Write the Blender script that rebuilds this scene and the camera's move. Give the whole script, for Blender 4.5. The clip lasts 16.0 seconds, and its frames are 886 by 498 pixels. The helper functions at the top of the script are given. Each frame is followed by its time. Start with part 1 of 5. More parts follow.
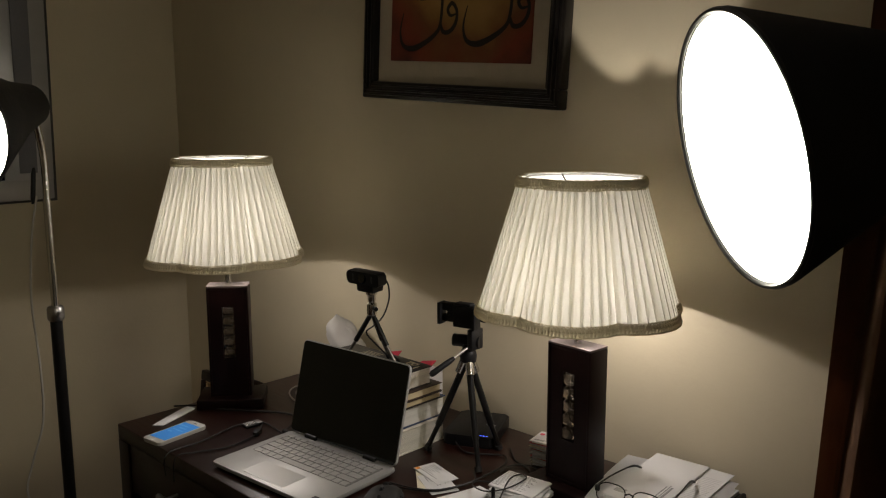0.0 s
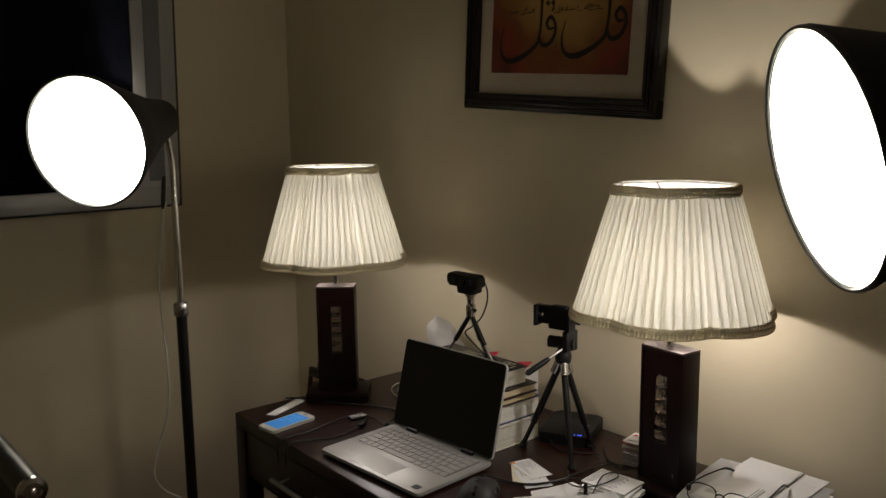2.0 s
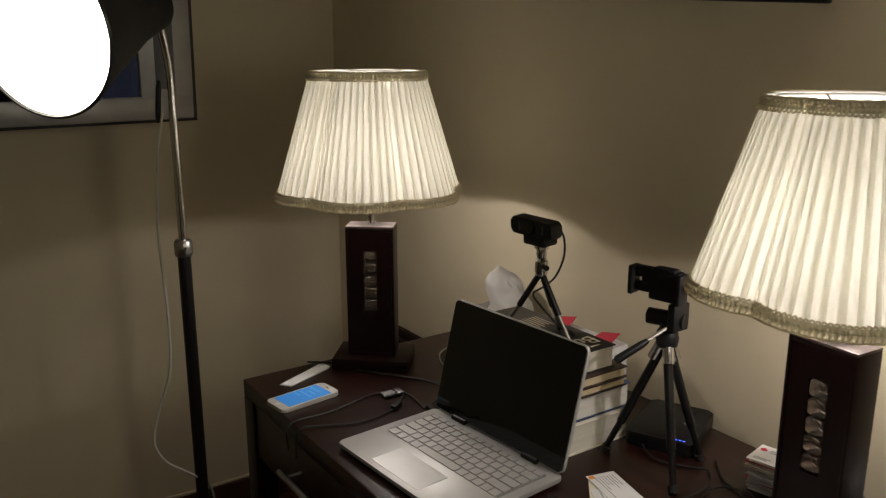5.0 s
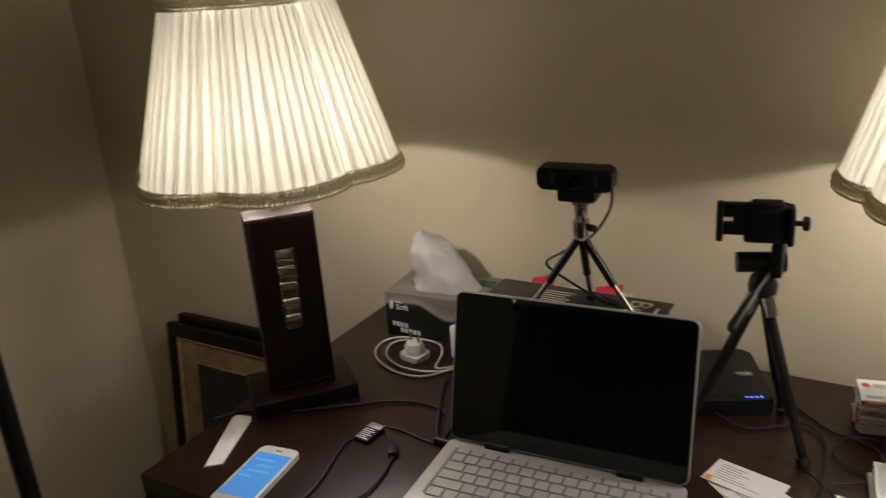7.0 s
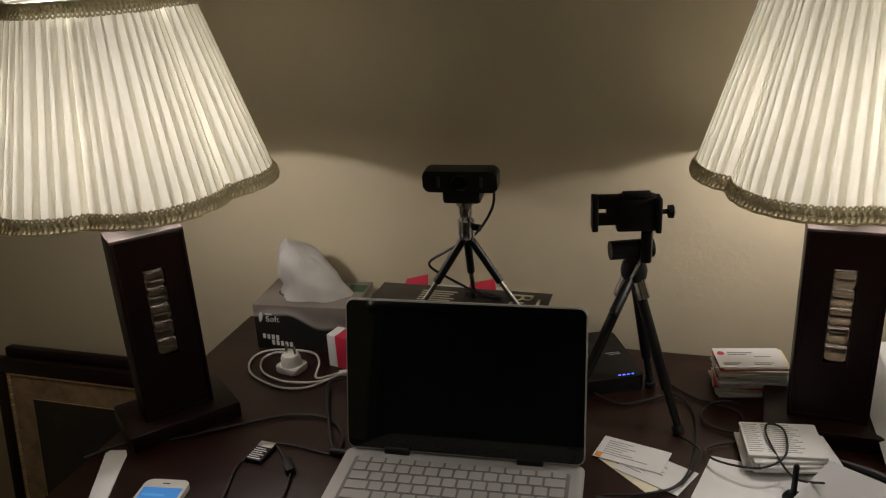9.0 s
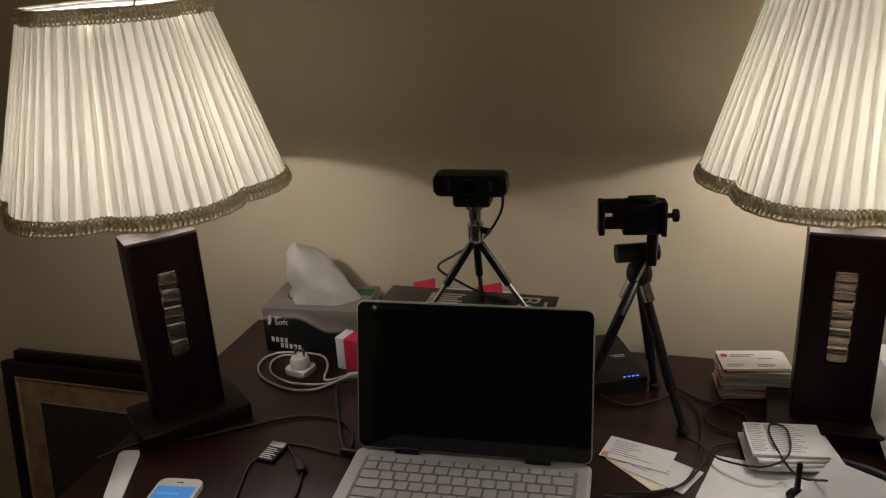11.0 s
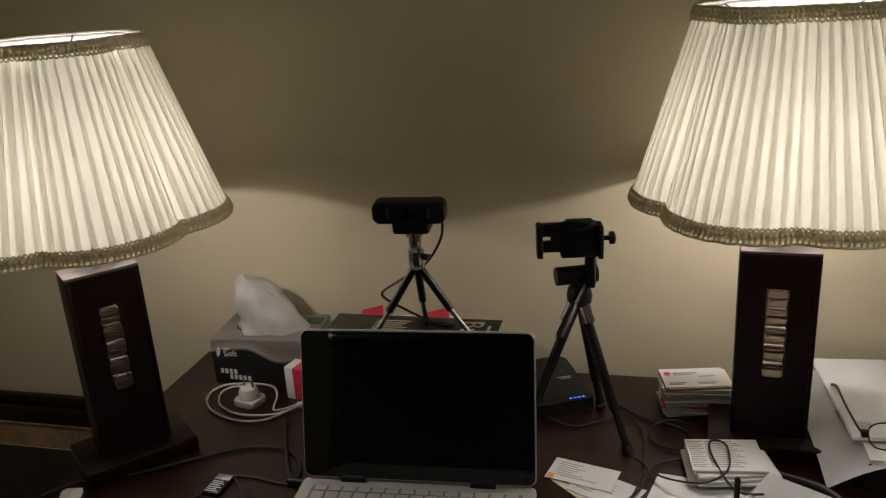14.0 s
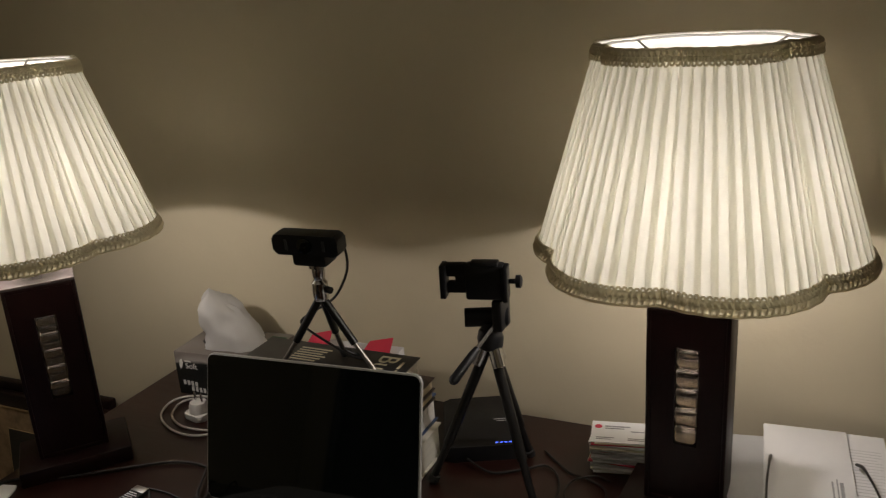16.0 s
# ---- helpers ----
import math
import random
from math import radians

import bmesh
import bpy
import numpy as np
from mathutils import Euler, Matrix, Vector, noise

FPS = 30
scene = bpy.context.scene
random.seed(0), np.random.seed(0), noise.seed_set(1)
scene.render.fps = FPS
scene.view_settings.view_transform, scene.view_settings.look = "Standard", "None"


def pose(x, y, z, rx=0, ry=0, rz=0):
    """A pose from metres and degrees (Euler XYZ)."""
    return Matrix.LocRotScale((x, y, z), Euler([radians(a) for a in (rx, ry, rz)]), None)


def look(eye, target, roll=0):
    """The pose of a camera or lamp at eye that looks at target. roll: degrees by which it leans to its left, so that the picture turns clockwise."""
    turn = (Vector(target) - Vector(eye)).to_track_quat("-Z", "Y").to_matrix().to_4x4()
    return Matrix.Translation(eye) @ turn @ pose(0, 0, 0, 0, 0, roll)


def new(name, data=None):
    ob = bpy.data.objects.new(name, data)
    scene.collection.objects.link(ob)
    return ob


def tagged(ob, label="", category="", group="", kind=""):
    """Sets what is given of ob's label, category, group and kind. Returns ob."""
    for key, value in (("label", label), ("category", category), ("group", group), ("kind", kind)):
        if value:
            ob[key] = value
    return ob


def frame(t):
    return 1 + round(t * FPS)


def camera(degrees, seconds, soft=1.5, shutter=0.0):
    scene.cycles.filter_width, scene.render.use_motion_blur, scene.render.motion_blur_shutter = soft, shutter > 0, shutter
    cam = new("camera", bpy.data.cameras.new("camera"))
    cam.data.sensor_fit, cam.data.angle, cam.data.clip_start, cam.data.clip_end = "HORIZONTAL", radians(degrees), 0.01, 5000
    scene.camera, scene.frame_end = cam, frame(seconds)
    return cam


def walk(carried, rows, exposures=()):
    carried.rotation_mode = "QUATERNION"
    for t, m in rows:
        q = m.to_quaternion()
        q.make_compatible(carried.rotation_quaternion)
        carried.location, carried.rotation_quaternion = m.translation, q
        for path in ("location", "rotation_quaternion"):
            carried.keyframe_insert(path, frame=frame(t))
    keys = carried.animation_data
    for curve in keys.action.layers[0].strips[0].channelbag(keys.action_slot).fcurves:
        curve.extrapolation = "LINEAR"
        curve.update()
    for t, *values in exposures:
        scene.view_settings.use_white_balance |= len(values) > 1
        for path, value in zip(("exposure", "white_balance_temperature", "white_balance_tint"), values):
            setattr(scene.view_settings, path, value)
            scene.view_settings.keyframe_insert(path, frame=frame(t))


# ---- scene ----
cam = camera(56.5, 16.0, soft=1.15, shutter=0.2)
PATH = [
    (0, (0.011, 0.256, 1.434), (-1.351, 1.685, 1.11), -0.1),
    (0.5, (0.013, 0.242, 1.441), (-1.353, 1.666, 1.116), -0.3),
    (1, (0.023, 0.228, 1.447), (-1.372, 1.627, 1.135), -0.7),
    (1.5, (0.039, 0.213, 1.447), (-1.39, 1.582, 1.154), -1.0),
    (2, (0.068, 0.201, 1.442), (-1.457, 1.458, 1.135), -0.6),
    (2.5, (0.078, 0.21, 1.399), (-1.521, 1.324, 0.947), 0.5),
    (3, (0.059, 0.246, 1.393), (-1.542, 1.354, 0.936), 0.6),
    (3.5, (-0.021, 0.349, 1.395), (-1.621, 1.457, 0.935), 0.6),
    (4, (-0.086, 0.47, 1.394), (-1.7, 1.559, 0.934), 0.4),
    (4.5, (-0.137, 0.504, 1.403), (-1.744, 1.6, 0.94), 0.4),
    (4.7, (-0.187, 0.506, 1.395), (-1.794, 1.599, 0.923), 0.2),
    (6.8, (-0.825, 0.499, 1.371), (-2.058, 1.934, 0.725), -3.8),
    (7, (-0.887, 0.463, 1.372), (-1.878, 2.057, 0.68), -4.4),
    (7.5, (-0.956, 0.43, 1.384), (-1.64, 2.159, 0.649), -3.9),
    (8, (-0.956, 0.44, 1.392), (-1.528, 2.217, 0.673), -3.3),
    (8.5, (-0.963, 0.431, 1.385), (-1.535, 2.205, 0.662), -3.4),
    (9, (-0.974, 0.426, 1.388), (-1.547, 2.198, 0.661), -3.4),
    (11.5, (-0.988, 0.398, 1.39), (-1.55, 2.182, 0.683), -3.1),
    (12, (-0.994, 0.398, 1.389), (-1.553, 2.183, 0.681), -3.0),
    (12.5, (-0.995, 0.395, 1.391), (-1.558, 2.178, 0.682), -3.1),
    (13, (-0.989, 0.395, 1.391), (-1.531, 2.192, 0.698), -2.9),
    (13.5, (-0.975, 0.395, 1.394), (-1.503, 2.204, 0.724), -3.6),
    (14, (-0.945, 0.4, 1.392), (-1.443, 2.223, 0.739), -3.8),
    (14.5, (-0.825, 0.442, 1.388), (-1.332, 2.272, 0.762), -3.7),
    (15, (-0.643, 0.493, 1.392), (-1.431, 2.228, 0.787), -3.6),
    (15.5, (-0.616, 0.53, 1.398), (-1.424, 2.253, 0.784), -3.7),
    (16, (-0.674, 0.528, 1.402), (-1.486, 2.248, 0.785), -3.8),
]
EXPOSURES = [(0, -0.14), (1.5, -0.12), (2.0, -0.08), (2.5, 0.12), (3.5, 0.21), (4.7, 0.10), (6.8, 0.42), (7.2, 0.34), (8.0, 0.02), (9.0, -0.09), (12.5, -0.09), (14.5, -0.05), (16.0, -0.11)]
walk(cam, [(t, look(eye, target, roll)) for t, eye, target, roll in PATH], EXPOSURES)

# ---- world and light ----
world = bpy.data.worlds.new("world")
scene.world = world
world.use_nodes = True
world.node_tree.nodes["Background"].inputs[0].default_value = (1.0, 0.85, 0.65, 1)
world.node_tree.nodes["Background"].inputs[1].default_value = 0.004

WALL_Y, WALL_X = 1.64, -2.512
TOP = 0.75


def lamp_light(name, place, watts, colour, radius):
    data = bpy.data.lights.new(name, "POINT")
    data.energy, data.color, data.shadow_soft_size = watts, colour, radius
    ob = new(name, data)
    ob.location = place
    return ob


LAMP_L, LAMP_R = (-1.665, 1.282), (-0.793, 1.4455)
lamp_light("bulb_light", (*LAMP_L, 1.150), 1.95, (1.0, 0.925, 0.91), 0.008)
lamp_light("bulb_light", (*LAMP_R, 1.138), 2.15, (1.0, 0.925, 0.91), 0.008)
# extra spots added at the upright bulbs brighten the upper wall and ceiling
for place in (LAMP_L, LAMP_R):
    data = bpy.data.lights.new("added_up_light", "SPOT")
    data.energy, data.color, data.shadow_soft_size = 7.6, (1.0, 0.915, 0.81), 0.008
    data.spot_size, data.spot_blend = radians(66), 0.15
    new("added_up_light", data).matrix_world = pose(*place, 1.150, 180, 0, 0)


# ---- materials ----
def mat(name, colour, rough=0.5, metal=0.0, vary=0.0, scale=20.0, bump=0.0, bscale=200.0, stretch=(1, 1, 1), spec=0.5, colour2=None):
    """A surface with mottling at two scales and a fine relief."""
    m = bpy.data.materials.new(name)
    m.use_nodes = True
    nt = m.node_tree
    b = nt.nodes["Principled BSDF"]
    b.inputs["Base Color"].default_value = (*colour, 1)
    b.inputs["Roughness"].default_value = rough
    b.inputs["Metallic"].default_value = metal
    b.inputs["Specular IOR Level"].default_value = spec
    if vary or bump:
        tc = nt.nodes.new("ShaderNodeTexCoord")
        mp = nt.nodes.new("ShaderNodeMapping")
        mp.inputs["Scale"].default_value = stretch
        nt.links.new(tc.outputs["Object"], mp.inputs["Vector"])
    if vary:
        n1 = nt.nodes.new("ShaderNodeTexNoise")
        n1.inputs["Scale"].default_value, n1.inputs["Detail"].default_value = scale, 8
        n1.inputs["Roughness"].default_value = 0.65
        nt.links.new(mp.outputs[0], n1.inputs["Vector"])
        mix = nt.nodes.new("ShaderNodeMix")
        mix.data_type = "RGBA"
        other = colour2 or tuple(c * (1 - vary) for c in colour)
        mix.inputs[6].default_value, mix.inputs[7].default_value = (*other, 1), (*(min(1, c * (1 + 0.3 * vary)) for c in colour), 1)
        ramp = nt.nodes.new("ShaderNodeMapRange")
        ramp.inputs[1].default_value, ramp.inputs[2].default_value = 0.3, 0.7
        nt.links.new(n1.outputs[0], ramp.inputs[0])
        nt.links.new(ramp.outputs[0], mix.inputs[0])
        nt.links.new(mix.outputs[2], b.inputs["Base Color"])
        rr = nt.nodes.new("ShaderNodeMapRange")
        rr.inputs[3].default_value, rr.inputs[4].default_value = max(0, rough - 0.08), min(1, rough + 0.1)
        nt.links.new(n1.outputs[0], rr.inputs[0])
        nt.links.new(rr.outputs[0], b.inputs["Roughness"])
    if bump:
        n2 = nt.nodes.new("ShaderNodeTexNoise")
        n2.inputs["Scale"].default_value, n2.inputs["Detail"].default_value = bscale, 4
        nt.links.new(mp.outputs[0], n2.inputs["Vector"])
        bp = nt.nodes.new("ShaderNodeBump")
        bp.inputs["Strength"].default_value, bp.inputs["Distance"].default_value = bump, 0.002
        nt.links.new(n2.outputs[0], bp.inputs["Height"])
        nt.links.new(bp.outputs[0], b.inputs["Normal"])
    return m


def glow(name, colour, strength):
    m = bpy.data.materials.new(name)
    m.use_nodes = True
    b = m.node_tree.nodes["Principled BSDF"]
    b.inputs["Base Color"].default_value = (*colour, 1)
    b.inputs["Emission Color"].default_value = (*colour, 1)
    b.inputs["Emission Strength"].default_value = strength
    return m


def cloth(name, colour, through_share):
    """Thin fabric that lets light through."""
    m = bpy.data.materials.new(name)
    m.use_nodes = True
    nt = m.node_tree
    out = nt.nodes["Material Output"]
    nt.nodes.remove(nt.nodes["Principled BSDF"])
    d, t, mx = nt.nodes.new("ShaderNodeBsdfDiffuse"), nt.nodes.new("ShaderNodeBsdfTranslucent"), nt.nodes.new("ShaderNodeMixShader")
    tc, n, r = nt.nodes.new("ShaderNodeTexCoord"), nt.nodes.new("ShaderNodeTexNoise"), nt.nodes.new("ShaderNodeMix")
    n.inputs["Scale"].default_value, n.inputs["Detail"].default_value = 60, 6
    r.data_type = "RGBA"
    r.inputs[6].default_value, r.inputs[7].default_value = (*(c * 0.92 for c in colour), 1), (*colour, 1)
    nt.links.new(tc.outputs["Object"], n.inputs["Vector"])
    nt.links.new(n.outputs[0], r.inputs[0])
    nt.links.new(r.outputs[2], d.inputs[0])
    nt.links.new(r.outputs[2], t.inputs[0])
    mx.inputs[0].default_value = through_share
    nt.links.new(d.outputs[0], mx.inputs[1])
    nt.links.new(t.outputs[0], mx.inputs[2])
    nt.links.new(mx.outputs[0], out.inputs[0])
    return m


def glass(name, colour, rough=0.02, ior=1.45):
    m = mat(name, colour, rough)
    b = m.node_tree.nodes["Principled BSDF"]
    b.inputs["Transmission Weight"].default_value, b.inputs["IOR"].default_value = 1.0, ior
    return m


WALL = mat("wall_paint", (0.605, 0.530, 0.375), 0.75, vary=0.10, scale=1.6, bump=0.25, bscale=90)
CEIL = mat("ceiling_paint", (0.80, 0.77, 0.71), 0.8, vary=0.06, scale=2, bump=0.2, bscale=90)
FLOOR = mat("floor_wood", (0.11, 0.040, 0.018), 0.35, vary=0.5, scale=5, bump=0.1, bscale=60, stretch=(1, 8, 1))
SKIRT = mat("skirting_wood", (0.06, 0.022, 0.012), 0.4, vary=0.4, scale=8, stretch=(1, 1, 6))
DESK = mat("desk_wood", (0.021, 0.0062, 0.0040), 0.34, vary=0.38, scale=14, bump=0.05, bscale=120, stretch=(1, 9, 9), spec=0.38)
LAMPWOOD = mat("lamp_wood", (0.011, 0.0033, 0.003), 0.40, vary=0.4, scale=30, bump=0.05, bscale=200, stretch=(6, 6, 1), spec=0.2)
PLATE = mat("lamp_top_plate", (0.10, 0.078, 0.072), 0.45, 0.3, vary=0.15, scale=40)
FABRIC = cloth("shade_fabric", (0.90, 0.888, 0.82), 0.43)
LINING = cloth("shade_lining", (0.97, 0.96, 0.93), 0.60)
FOLD = cloth("shade_fold", (0.90, 0.888, 0.81), 0.66)
BRAID = cloth("braid", (0.72, 0.65, 0.48), 0.30)
CRYSTAL = glass("crystal", (0.19, 0.158, 0.136), 0.10, 1.40)
CRYSTAL.node_tree.nodes["Principled BSDF"].inputs["Transmission Weight"].default_value = 0.90
CHROME = mat("chrome", (0.62, 0.61, 0.60), 0.18, 1.0, vary=0.1, scale=80)
STEEL = mat("brushed_steel", (0.45, 0.44, 0.43), 0.35, 1.0, vary=0.15, scale=60)
DULLSTEEL = mat("dull_steel", (0.33, 0.30, 0.27), 0.38, 1.0, vary=0.2, scale=60)
BLACK = mat("black_plastic", (0.008, 0.008, 0.009), 0.42, vary=0.3, scale=60, bump=0.08, bscale=600, spec=0.3)
BLACKM = mat("black_paint_metal", (0.009, 0.0085, 0.0085), 0.35, vary=0.3, scale=40, spec=0.35)
GLOSS = mat("gloss_black", (0.02, 0.02, 0.022), 0.14, vary=0.2, scale=40)
RUBBER = mat("black_rubber", (0.015, 0.014, 0.014), 0.6, vary=0.3, scale=50)
REFLECT = mat("reflector_fabric", (0.008, 0.009, 0.011), 0.6, vary=0.3, scale=30, bump=0.3, bscale=900)
DIFFUSE = glow("diffuser_glow", (1.0, 0.93, 0.75), 17.5)
SILVER = mat("silver_aluminium", (0.47, 0.465, 0.455), 0.42, 0.45, vary=0.06, scale=30, bump=0.03, bscale=900)
WELL = mat("keyboard_well", (0.19, 0.187, 0.18), 0.5, vary=0.1, scale=30)
KEYCAP = mat("keycap", (0.44, 0.43, 0.415), 0.45, 0.3, vary=0.08, scale=50)
SCREEN = mat("dark_screen_glass", (0.003, 0.0045, 0.0045), 0.045)
TVSCREEN = mat("coated_screen_glass", (0.004, 0.005, 0.008), 0.05)
TVSCREEN.node_tree.nodes["Principled BSDF"].inputs["Specular Tint"].default_value = (0.35, 0.45, 1.0, 1)
TVSILVER = mat("tv_silver", (0.34, 0.335, 0.33), 0.4, 0.5, vary=0.1, scale=15)
TVGREY = mat("tv_speaker_grey", (0.13, 0.13, 0.14), 0.6, vary=0.2, scale=400)
TVDARK = mat("tv_case_dark", (0.03, 0.03, 0.032), 0.5, vary=0.2, scale=20)
PAPER = mat("white_paper", (0.69, 0.685, 0.685), 0.7, vary=0.06, scale=12, bump=0.08, bscale=60)
TISSUE = cloth("tissue_paper", (0.70, 0.68, 0.65), 0.4)
INK = mat("grey_print", (0.33, 0.33, 0.335), 0.7, vary=0.3, scale=300)
WHITEP = mat("white_plastic", (0.60, 0.585, 0.545), 0.35, vary=0.05, scale=30)
BLUE = glow("phone_screen_blue", (0.035, 0.22, 0.60), 0.33)
LED = glow("blue_led", (0.06, 0.13, 1.0), 2.2)
CABLE = mat("black_cable", (0.014, 0.013, 0.013), 0.5, vary=0.2, scale=90)
WCABLE = mat("white_cable", (0.48, 0.46, 0.41), 0.45, vary=0.1, scale=90)
CURTAIN = mat("brown_curtain", (0.24, 0.125, 0.068), 0.8, vary=0.4, scale=9, bump=0.5, bscale=700, stretch=(1, 1, 0.3))
FRAME = mat("black_frame_wood", (0.009, 0.007, 0.006), 0.32, vary=0.4, scale=20, stretch=(1, 1, 1))
MATBOARD = mat("mat_board", (0.46, 0.40, 0.30), 0.85, vary=0.08, scale=40, bump=0.15, bscale=300)
RED = mat("red_print", (0.55, 0.025, 0.06), 0.5, vary=0.1, scale=30)


# ---- mesh helpers ----
def thing(name, m, label, category, group="", kind=""):
    ob = new(name)
    ob.matrix_basis = m
    return tagged(ob, label, category, group, kind)


def part(name, bm, material, parent=None, label="", smooth=True, m=None):
    bmesh.ops.recalc_face_normals(bm, faces=bm.faces[:])
    data = bpy.data.meshes.new(name)
    bm.to_mesh(data)
    bm.free()
    data.materials.append(material)
    if smooth:
        data.polygons.foreach_set("use_smooth", [True] * len(data.polygons))
        data.set_sharp_from_angle(angle=radians(38))
    ob = new(name, data)
    ob.parent = parent
    if m is not None:
        ob.matrix_basis = m
    if label:
        tagged(ob, label)
    return ob


def box(bm, a, b, bevel=0.0, m=None, seg=2):
    """A block from corner a to corner b."""
    size, mid = [b[i] - a[i] for i in range(3)], [(a[i] + b[i]) / 2 for i in range(3)]
    mm = (m or Matrix()) @ Matrix.Translation(mid) @ Matrix.Diagonal((*size, 1))
    made = bmesh.ops.create_cube(bm, size=1, matrix=mm)["verts"]
    if bevel:
        edges = list({e for v in made for e in v.link_edges})
        bmesh.ops.bevel(bm, geom=edges, offset=bevel, segments=seg, profile=0.5, affect="EDGES")
    return bm


def block(a, b, bevel=0.0, m=None, seg=2):
    return box(bmesh.new(), a, b, bevel, m, seg)


def tube(bm, pts, r, seg=8, closed=False):
    """A round rod along points; r is one radius or one for each point."""
    pts = [Vector(p) for p in pts]
    n = len(pts)
    rs = r if isinstance(r, (list, tuple)) else [r] * n
    rings, side = [], None
    for i, p in enumerate(pts):
        a = pts[(i - 1) % n] if closed or i else p
        b = pts[(i + 1) % n] if closed or i < n - 1 else p
        d = (b - a).normalized()
        if side is None:
            side = d.cross(Vector((0, 0, 1)) if abs(d.z) < 0.9 else Vector((1, 0, 0))).normalized()
        side = (side - d * side.dot(d)).normalized()
        up = d.cross(side)
        rings.append([bm.verts.new(p + rs[i] * (math.cos(2 * math.pi * k / seg) * side + math.sin(2 * math.pi * k / seg) * up)) for k in range(seg)])
    for i in range(n if closed else n - 1):
        u, v = rings[i], rings[(i + 1) % n]
        for k in range(seg):
            bm.faces.new((u[k], u[(k + 1) % seg], v[(k + 1) % seg], v[k]))
    if not closed:
        bm.faces.new(rings[0]), bm.faces.new(rings[-1])
    return bm


def rod(a, b, r, seg=12):
    return tube(bmesh.new(), [a, b], r, seg)


def smooth_line(pts, steps=8, closed=False):
    """Catmull-Rom through the points."""
    p = [Vector(q) for q in pts]
    n, out = len(p), []
    for i in range(n if closed else n - 1):
        if closed:
            a, b, c, d = p[i - 1], p[i], p[(i + 1) % n], p[(i + 2) % n]
        else:
            a, b, c, d = p[max(i - 1, 0)], p[i], p[i + 1], p[min(i + 2, n - 1)]
        for k in range(steps):
            t = k / steps
            out.append(0.5 * (2 * b + (c - a) * t + (2 * a - 5 * b + 4 * c - d) * t * t + (3 * b - a - 3 * c + d) * t ** 3))
    if not closed:
        out.append(p[-1])
    return out


def lathe(bm, profile, seg=32, m=None):
    """A turned form from (radius, z) pairs."""
    m = m or Matrix()
    rings = [[bm.verts.new(m @ Vector((r * math.cos(2 * math.pi * k / seg), r * math.sin(2 * math.pi * k / seg), z))) for k in range(seg)] for r, z in profile]
    for u, v in zip(rings, rings[1:]):
        for k in range(seg):
            bm.faces.new((u[k], u[(k + 1) % seg], v[(k + 1) % seg], v[k]))
    bm.faces.new(rings[0]), bm.faces.new(rings[-1])
    return bm


def slab(outline, z0, z1, bevel=0.0, m=None):
    """A plate of any outline."""
    bm = bmesh.new()
    m = m or Matrix()
    lo = [bm.verts.new(m @ Vector((x, y, z0))) for x, y in outline]
    hi = [bm.verts.new(m @ Vector((x, y, z1))) for x, y in outline]
    bm.faces.new(lo[::-1]), bm.faces.new(hi)
    n = len(lo)
    for i in range(n):
        bm.faces.new((lo[i], lo[(i + 1) % n], hi[(i + 1) % n], hi[i]))
    if bevel:
        rim = [e for e in bm.edges if len({v in hi for v in e.verts}) == 1]
        bmesh.ops.bevel(bm, geom=rim, offset=bevel, segments=2, profile=0.5, affect="EDGES")
    return bm


def rounded(w, h, r, seg=6):
    """The outline of a rectangle with round corners about the origin."""
    out = []
    for cx, cy, a0 in ((w / 2 - r, h / 2 - r, 0), (-w / 2 + r, h / 2 - r, 90), (-w / 2 + r, -h / 2 + r, 180), (w / 2 - r, -h / 2 + r, 270)):
        out += [(cx + r * math.cos(radians(a0 + 90 * k / seg)), cy + r * math.sin(radians(a0 + 90 * k / seg))) for k in range(seg + 1)]
    return out


def text(string, size, material, parent, m, name="lettering", depth=0.0003):
    cu = bpy.data.curves.new(name, "FONT")
    cu.body, cu.size, cu.extrude, cu.resolution_u = string, size, depth, 3
    tmp = new("tmp", cu)
    data = bpy.data.meshes.new_from_object(tmp.evaluated_get(bpy.context.evaluated_depsgraph_get()))
    bpy.data.objects.remove(tmp)
    bpy.data.curves.remove(cu)
    data.materials.clear()
    data.materials.append(material)
    ob = new(name, data)
    ob.parent, ob.matrix_basis = parent, m
    return ob


def bars(rows, material, parent, m, name="printing", z=0.0004):
    """Lines of print as flat bars: (x, y, width, height)."""
    bm = bmesh.new()
    for x, y, w, hgt in rows:
        box(bm, (x, y, 0), (x + w, y + hgt, z))
    ob = part(name, bm, material, parent, smooth=False, m=m)
    return tagged(ob, kind="stuff") if len(rows) > 1 else ob


# ---- the room ----
def setting(name, bm, material, label):
    return tagged(part(name, bm, material, None, smooth=False), label, "wall" if "wall" in name else name.split("_")[0], kind="structure")


